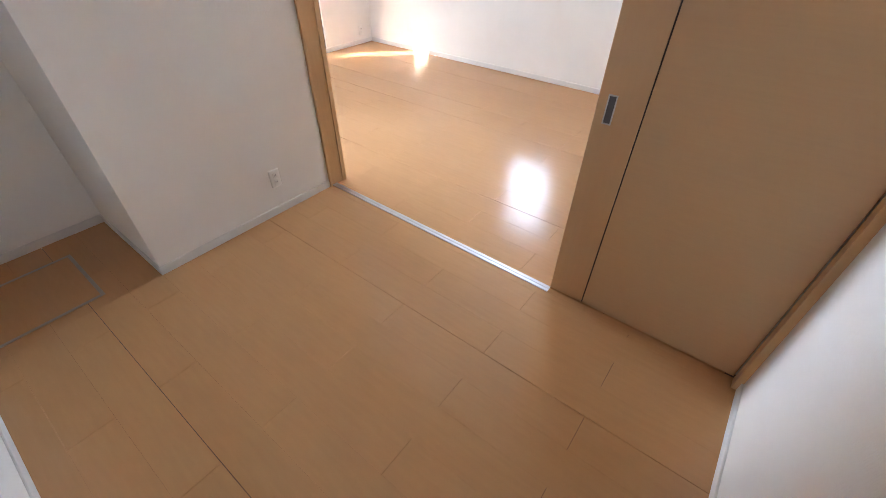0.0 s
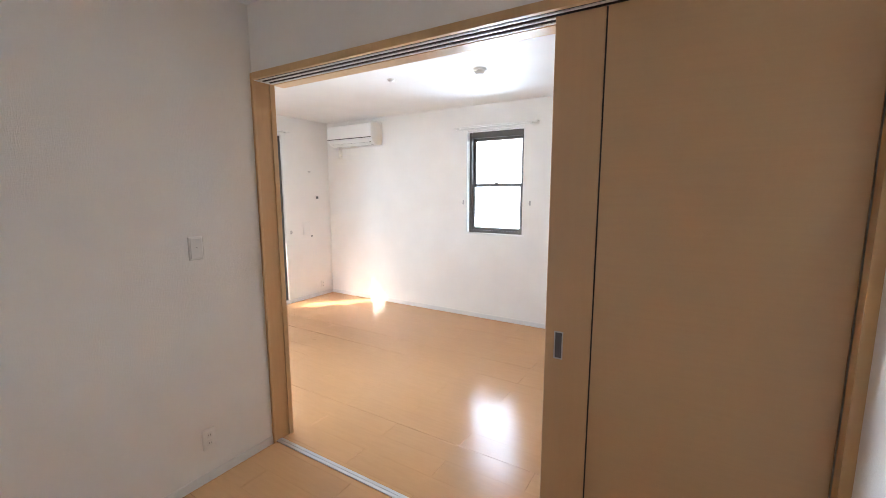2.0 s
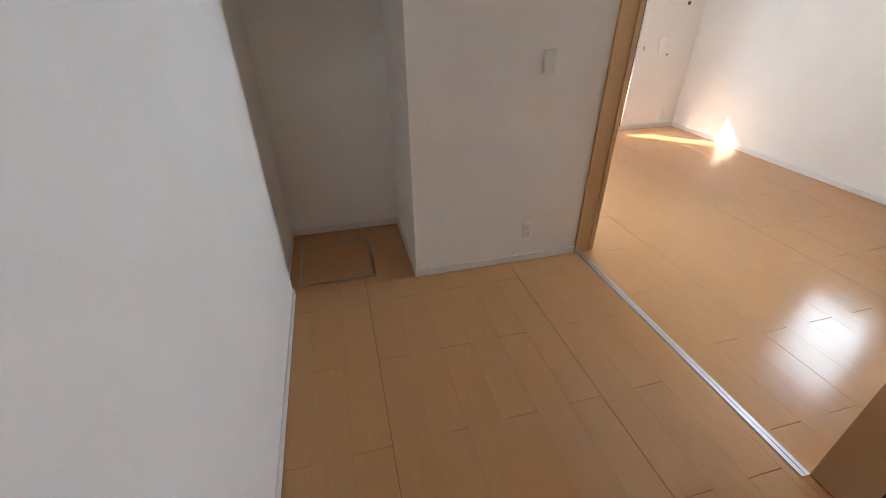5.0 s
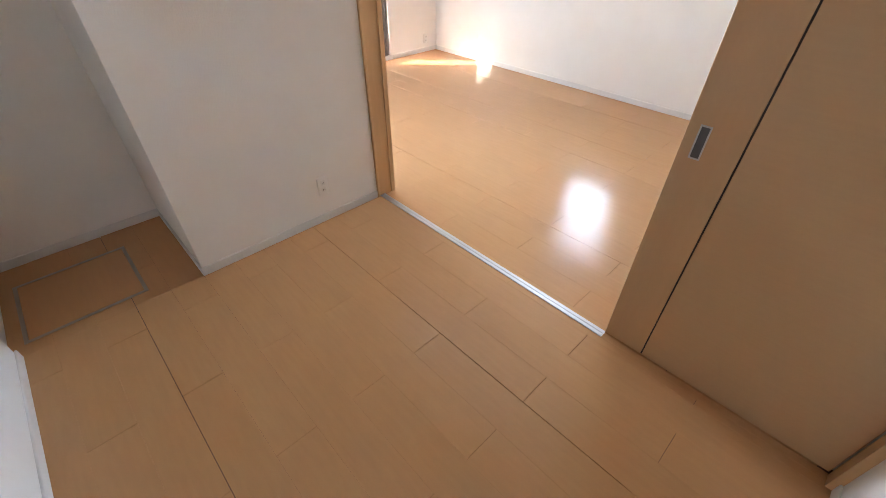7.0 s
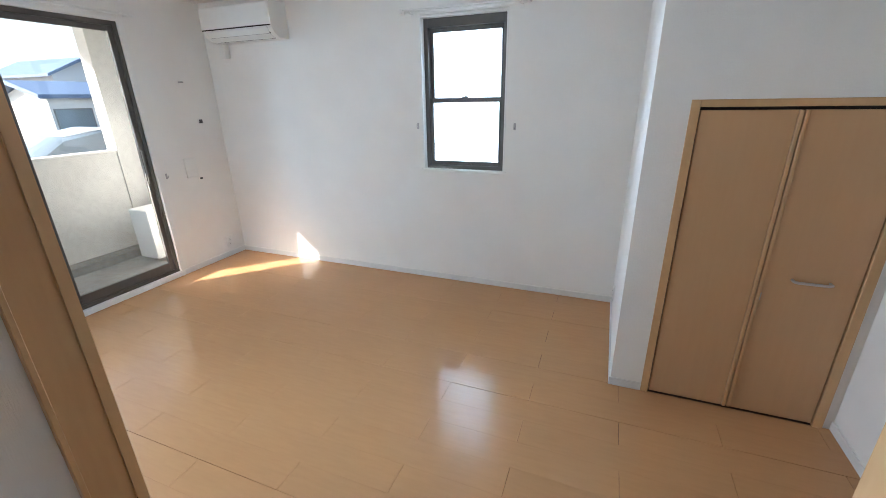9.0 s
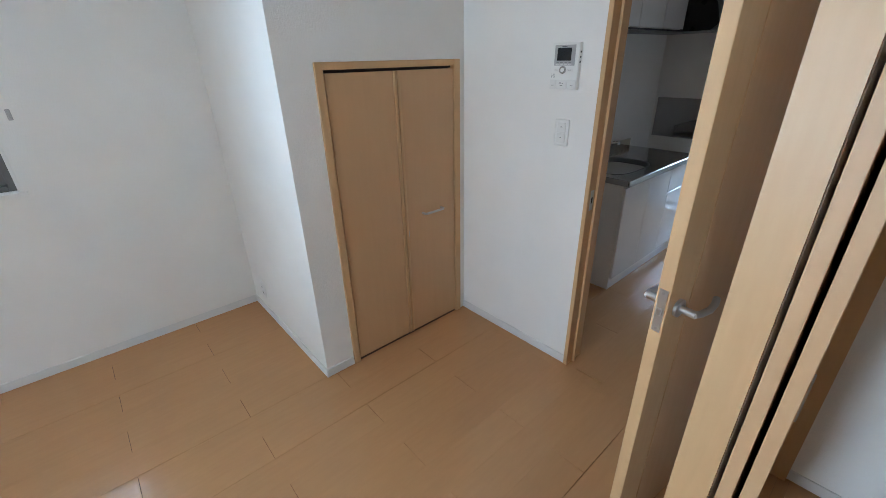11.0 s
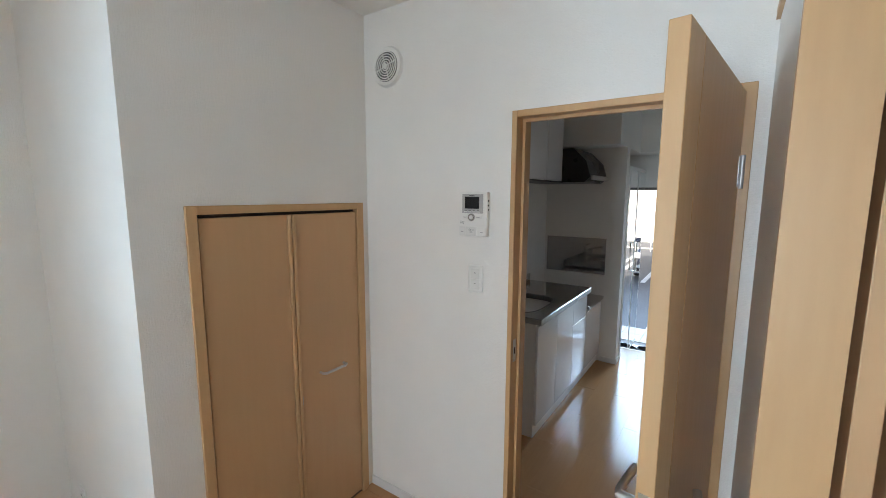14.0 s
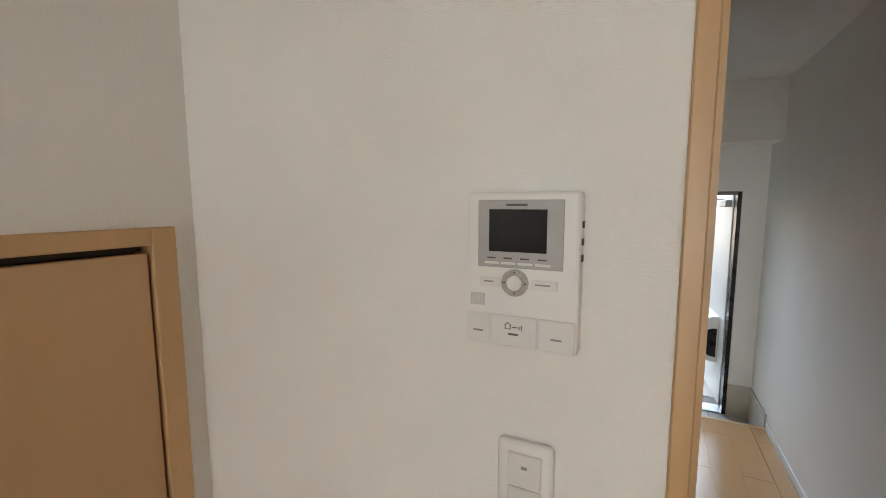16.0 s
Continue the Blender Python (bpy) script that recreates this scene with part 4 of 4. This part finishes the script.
part("door_handle", path_tube(bmesh.new(), [(0.66, 0, 1.0), (0.66, 0.045, 1.0), (0.56, 0.05, 1.0)], 0.01, 10), M_CHROME, fd, "", True)
b = bmesh.new()
box(b, 0.05, 0.28, 0.0, 0.045, 1.78, 1.84, bevel=0.004)
path_tube(b, [(0.20, 0.03, 1.845), (0.02, 0.14, 1.85), (-0.06, 0.24, 1.85)], 0.008, 8)
part("door_closer", b, M_GREYP, fd)


def shoe(x, y, turn):
    """Toe towards +x; the upper is drawn out over five oval sections and open at the ankle."""
    s = thing("shoe", (x, y, -0.18), "worn black shoe lying on the entrance floor", "shoe", "pair of shoes", turn=turn)
    outline = []
    for k in range(24):
        a = 2 * math.pi * k / 24
        outline.append((0.135 * math.cos(a), (0.040 + 0.008 * math.cos(a)) * math.sin(a)))
    part("sole", prism(bmesh.new(), outline, "z", 0.0, 0.022), M_RUBBER, s)
    b = bmesh.new()
    rings = []
    for xx, w, h in ((-0.130, 0.020, 0.060), (-0.115, 0.034, 0.085), (-0.05, 0.038, 0.088), (0.0, 0.042, 0.075), (0.06, 0.045, 0.052), (0.11, 0.036, 0.040), (0.130, 0.018, 0.030)):
        rings.append([b.verts.new((xx, w * math.cos(math.pi * q / 10), 0.020 + (h - 0.020) * math.sin(math.pi * q / 10) ** 0.6)) for q in range(11)])
    for i, (r0, r1) in enumerate(zip(rings, rings[1:])):
        for q in range(10):
            if i in (1, 2) and 3 <= q <= 6:
                continue
            b.faces.new((r0[q], r0[q + 1], r1[q + 1], r1[q]))
    b.faces.new(rings[0])
    b.faces.new(list(reversed(rings[-1])))
    up = part("upper", b, M_LEATHER, s, "", True)
    part("insole", prism(bmesh.new(), [(u * 0.9, v * 0.85) for u, v in outline], "z", 0.022, 0.028), M_LEATHER, s)
    b = bmesh.new()
    for k in range(3):
        xx = 0.012 + k * 0.016
        path_tube(b, [(xx, -0.022, 0.071 - k * 0.006), (xx, 0.0, 0.080 - k * 0.007), (xx, 0.022, 0.071 - k * 0.006)], 0.003, 6)
    part("laces", b, M_LEATHER, up)


shoe(6.00, 1.05, -86)
shoe(6.07, 0.92, -74)

# ---- outside: ground, car park, balcony, neighbours ----
solid("ground", B(-300, 300, -300, 300, -1.3, GZ), M_ASPHALT, "dark grey asphalt car park", "ground")
solid("porch", B(XD + 0.15, 7.11, -1.2, 2.6, -0.75, -0.215), M_GROUT, "porch slab before the front door", "pavement")
b = bmesh.new()
for y in (1.62, 1.95, -0.72, -1.0):
    box(b, 12.6, 18.0, y, y + 0.12, GZ + 0.001, GZ + 0.006)
box(b, 8.3, 8.7, 1.03, 1.30, GZ + 0.001, GZ + 0.008)
solid("parking_line", b, M_LINE, "white painted parking lines", "road marking")


def car(name, at, turn, paint, label):
    """Nose towards -x."""
    c = thing(name, at, label, "car", turn=turn)
    W = 0.86
    sect = [(0.0, 0.50, 0.62), (0.10, 0.66, 0.80), (0.55, 0.83, 0.97), (1.05, 0.93, 1.0), (2.0, 0.96, 1.0), (3.4, 1.0, 1.0), (4.2, 0.98, 0.97), (4.45, 0.80, 0.88)]
    b = bmesh.new()
    rings = []
    for x, top, wf in sect:
        w = W * wf
        rings.append([b.verts.new(p) for p in ((x, -w, 0.22), (x, -w * 1.02, 0.50), (x, -w * 0.97, top - 0.08), (x, -w * 0.80, top),
                                               (x, 0, top + 0.03), (x, w * 0.80, top), (x, w * 0.97, top - 0.08), (x, w * 1.02, 0.50), (x, w, 0.22))])
    for r0, r1 in zip(rings, rings[1:]):
        for k in range(8):
            b.faces.new((r0[k], r0[k + 1], r1[k + 1], r1[k]))
        b.faces.new((r0[8], r0[0], r1[0], r1[8]))
    b.faces.new(rings[0])
    b.faces.new(list(reversed(rings[-1])))
    part("body", b, paint, c, "", True)
    cab = [(1.0, 0.93, 0.93), (1.75, 1.38, 0.74), (2.4, 1.49, 0.70), (3.1, 1.44, 0.70), (4.1, 1.10, 0.78)]
    b = bmesh.new()
    rings = []
    for x, top, wf in cab:
        w = W * wf
        rings.append([b.verts.new(p) for p in ((x, -W * 0.90, 0.88), (x, -w, top - 0.05), (x, -w * 0.85, top), (x, w * 0.85, top), (x, w, top - 0.05), (x, W * 0.90, 0.88))])
    for r0, r1 in zip(rings, rings[1:]):
        for k in range(5):
            b.faces.new((r0[k], r0[k + 1], r1[k + 1], r1[k]))
    b.faces.new(rings[0])
    b.faces.new(list(reversed(rings[-1])))
    part("cabin_glass", b, M_CARG, c, "tinted windscreen and windows", True)
    b = bmesh.new()
    prism(b, [(1.78, 1.395), (2.4, 1.505), (3.1, 1.455), (3.3, 1.40), (3.1, 1.425), (2.4, 1.475), (1.80, 1.372)], "y", -W * 0.62, W * 0.62)
    part("roof", b, paint, c)
    for s in (-1, 1):
        b = bmesh.new()
        box(b, 0.06, 0.34, s * 0.50, s * 0.80, 0.60, 0.74, bevel=0.03, seg=2)
        part("headlight", b, M_LAMPG, c, "clear headlight")
        b = bmesh.new()
        tube(b, (-0.035, s * 0.62, 0.40), (0.05, s * 0.62, 0.40), 0.05, 16)
        part("fog_lamp", b, M_LAMPG, c, "", True)
        b = bmesh.new()
        box(b, 1.18, 1.36, s * 0.86, s * 1.02, 0.92, 1.05, bevel=0.03, seg=2)
        part("mirror", b, paint, c)
        for x in (0.85, 3.55):
            b = bmesh.new()
            tube(b, (x, s * 0.66, 0.31), (x, s * 0.875, 0.31), 0.31, 28)
            wh = part("wheel", b, M_RUBBER, c, "", True)
            part("rim", tube(bmesh.new(), (x, s * 0.872, 0.31), (x, s * 0.882, 0.31), 0.20, 20), M_ALU, wh, "", True)
    part("grille", B(-0.035, 0.05, -0.52, 0.52, 0.29, 0.42, bevel=0.01), M_RUBBER, c)
    b = bmesh.new()
    for s in (-1, 1):
        path_tube(b, [(-0.02, 0.0, 0.56), (-0.01, s * 0.30, 0.575), (0.04, s * 0.52, 0.62)], 0.014, 8)
    part("chrome_bar", b, M_CHROME, c, "", True)
    part("badge", tube(bmesh.new(), (-0.035, 0, 0.575), (-0.01, 0, 0.575), 0.05, 20), M_CHROME, c, "", True)
    part("number_plate", B(-0.05, -0.03, -0.165, 0.165, 0.40, 0.565, bevel=0.003), M_LINE, c, "white number plate")
    part("bumper_lip", B(-0.05, 0.10, -0.74, 0.74, 0.215, 0.245, bevel=0.008), M_CHROME, c)
    return c


car("car", (12.75, 0.64, GZ), 2, M_CARB, "dark blue hatchback parked facing the front door")
far = car("car", (-9.5, 2.6, GZ), 84, M_CARW, "tall silver car parked beyond the balcony")
far.scale = (1.15, 1.12, 1.2)


def house(at, w, d, h, roof_h, turn, label, roof_mat, wall_mat, pane_mat=M_CARG):
    c = thing("house", at, label, "house", turn=turn)
    part("wall", B(-w / 2, w / 2, -d / 2, d / 2, 0, h), wall_mat, c)
    b = bmesh.new()
    prism(b, [(-d / 2 - 0.5, h - 0.1), (0, h + roof_h), (d / 2 + 0.5, h - 0.1), (d / 2 + 0.5, h + 0.08), (0, h + roof_h + 0.2), (-d / 2 - 0.5, h + 0.08)], "x", -w / 2 - 0.5, w / 2 + 0.5)
    part("roof", b, roof_mat, c)
    b = bmesh.new()
    prism(b, [(-d / 2, h), (0, h + roof_h - 0.05), (d / 2, h)], "x", -w / 2 + 0.02, w / 2 - 0.02)
    part("gable", b, wall_mat, c)
    for face in (-1, 1):
        for k in range(3):
            for z in (0.9, 3.5):
                if z + 1.2 > h:
                    continue
                x = -w / 2 + (k + 0.5) * w / 3
                y = face * (d / 2)
                wn_ = part("window", B(x - 0.8, x + 0.8, y - 0.04, y + 0.04, z, z + 1.2), M_SASH, c)
                part("pane", B(x - 0.74, x + 0.74, y - 0.055, y + 0.055, z + 0.06, z + 1.14), pane_mat, wn_)
    return c


house((-36.0, 19.0, GZ), 6, 3.8, 4.1, 1.0, 3, "two-storey house with a blue-grey tiled roof", M_ROOF, M_STUCCO2)
house((-25.0, 14.5, GZ), 5.5, 4, 2.65, 0.55, 88, "low house with a blue-grey tiled roof", M_ROOF, M_STUCCO)
house((27, 1.0, GZ), 16, 8, 5.8, 1.8, 90, "long pale two-storey apartment house across the car park", M_ROOF, M_STUCCO2, M_BASE)
fn = thing("mesh_fence", (19.4, 0, GZ), "white metal fence behind the parked cars", "fence")
for i in range(41):
    part("bar", B(-0.012, 0.012, -8 + i * 0.4 - 0.012, -8 + i * 0.4 + 0.012, 0, 1.0), M_LINE, fn)
for z in (0.1, 0.95):
    part("rail", B(-0.02, 0.02, -8.0, 8.0, z, z + 0.04), M_LINE, fn)

bl = thing("balcony", (-2.72, 0, 0), "balcony with a pale stuccoed parapet", "balcony", kind="structure")
part("slab", B(-1.1, 0.0, -2.0, 2.95, GZ - 0.02, 0.03), M_CONC, bl, "grey balcony floor")
part("parapet", B(-1.10, -0.98, 0.50, 2.52, 0.03, 1.15), M_STUCCO, bl)
part("coping", B(-1.115, -0.965, 0.50, 2.52, 1.15, 1.175, bevel=0.004), M_BASE, bl)
part("kerb", B(-0.98, -0.80, 0.5, 2.52, 0.03, 0.11), M_CONC, bl, "grey gutter kerb")
part("pier", B(-1.12, -0.96, 2.52, 2.82, 0.03, 2.7), M_STUCCO, bl)
# unseen pier, placed to cut the near side of the sun's strip
part("pier", B(-1.12, -0.96, -2.0, 0.50, 0.03, 2.7), M_STUCCO, bl)
part("side_wall", B(-0.96, 0.0, 2.82, 2.94, 0.03, 2.7), M_STUCCO, bl)
part("side_wall", B(-0.96, 0.0, -2.0, -1.88, 0.03, 2.7), M_STUCCO, bl)
# unseen overhang, placed to limit the height of the sun's patch
part("soffit", B(-1.80, 0.0, -2.0, 3.0, 2.70, 2.85), M_STUCCO, bl)
ou = thing("outdoor_unit", (-3.2, 2.62, 0.03), "pale air-conditioner outdoor unit on the balcony", "outdoor unit")
part("casing", B(-0.14, 0.14, -0.36, 0.18, 0.05, 0.58, bevel=0.012, seg=2), M_WHITE, ou)
part("foot", B(-0.15, 0.15, -0.28, -0.22, 0.0, 0.05), M_GREYP, ou)
part("foot", B(-0.15, 0.15, 0.10, 0.16, 0.0, 0.05), M_GREYP, ou)
part("fan_grille", tube(bmesh.new(), (0.14, -0.08, 0.31), (0.15, -0.08, 0.31), 0.21, 32), M_GREYP, ou)

# ---- floors, plank by plank; the entrance's tiles ----
b = bmesh.new()
box(b, -2.60, 2.60, -2.09, 3.0, -0.2, -0.013)
box(b, 2.62, 5.585, 0.2, 1.85, -0.2, -0.013)
floor = solid("floor", b, M_SUB, "tan wood-plank laminate floor with a soft gloss", "floor")
PW, PL = 0.1615, 0.955


def plank_mesh(x0, x1, y0, y1, cache={}):
    key = (round(x1 - x0, 3), round(y1 - y0, 4))
    if key not in cache:
        bm = B(0, x1 - x0, 0, y1 - y0, -0.013, 0.0)
        top = [e for e in bm.edges if all(v.co.z > -0.001 for v in e.verts) and abs(e.verts[0].co.x - e.verts[1].co.x) < 0.001]
        bmesh.ops.bevel(bm, geom=top, offset=0.0006, segments=1, affect="EDGES")
        cache[key] = mesh("plank", bm, M_PLANK)
    return cache[key]


def lay(xa, xb, ya, yb, y_line, x_joint):
    """Rows along x; every sixth seam, counted from y_line, is open a little more."""
    k0 = math.floor((ya - y_line) / PW)
    k1 = math.ceil((yb - y_line) / PW)
    for k in range(k0, k1):
        lo = y_line + k * PW + (0.0013 if k % 6 == 0 else 0.0002)
        hi = y_line + (k + 1) * PW - (0.0013 if k % 6 == 5 else 0.0002)
        lo, hi = max(lo, ya), min(hi, yb)
        if hi - lo < 0.01:
            continue
        x = x_joint + (PL / 2 if k % 2 else 0.0)
        x -= math.ceil((x - xa) / PL) * PL
        while x < xb:
            x0, x1 = max(x + 0.0009, xa), min(x + PL - 0.0009, xb)
            if x1 - x0 > 0.01:
                ob = new("plank", plank_mesh(x0, x1, lo, hi))
                ob.location = (x0, lo, 0)
                ob.parent = floor
            x += PL


lay(0.0, XB, YS, 0.011, -1.48, 0.67)
lay(-0.77, 0.0, -1.965, -1.15, -1.48, 0.67)
lay(-2.60, XE, 0.053, 1.855, 0.565, 0.05)
lay(-2.60, XC, 1.855, YN, 0.565, 0.05)
lay(XE, 5.585, 0.2, 1.09, 0.30, 0.12)
lay(XE + 0.12, XK, 1.09, 1.85, 0.30, 0.12)


tiles = solid("floor_entrance", B(5.62, XD + 0.15, 0.2, 1.52, -0.45, -0.188), M_GROUT, "pale beige square entrance tiles", "floor")
tm = mesh("tile", B(0, 0.296, 0, 0.296, -0.01, 0.0, bevel=0.0015), M_TILE)
for i in range(-1, 5):
    for j in range(-5, 9):
        x, y = 5.622 + i * 0.3, 0.202 + j * 0.3
        inside = x + 0.29 < 6.24 and 0.19 < y and y < 1.3 and i >= 0
        porch_ = x + 0.29 > 6.53
        if inside or porch_:
            ob = new("tile", tm)
            ob.location = (x, y, -0.179 if inside else -0.206)
            ob.parent = tiles
b = bmesh.new()
box(b, 5.62, XD, 0.2, 0.212, -0.18, 0.10)
box(b, XD - 0.012, XD, 0.212, 0.367, -0.18, 0.10)
solid("baseboard_tile", b, M_TILE, "beige tile skirting of the entrance", "baseboard")
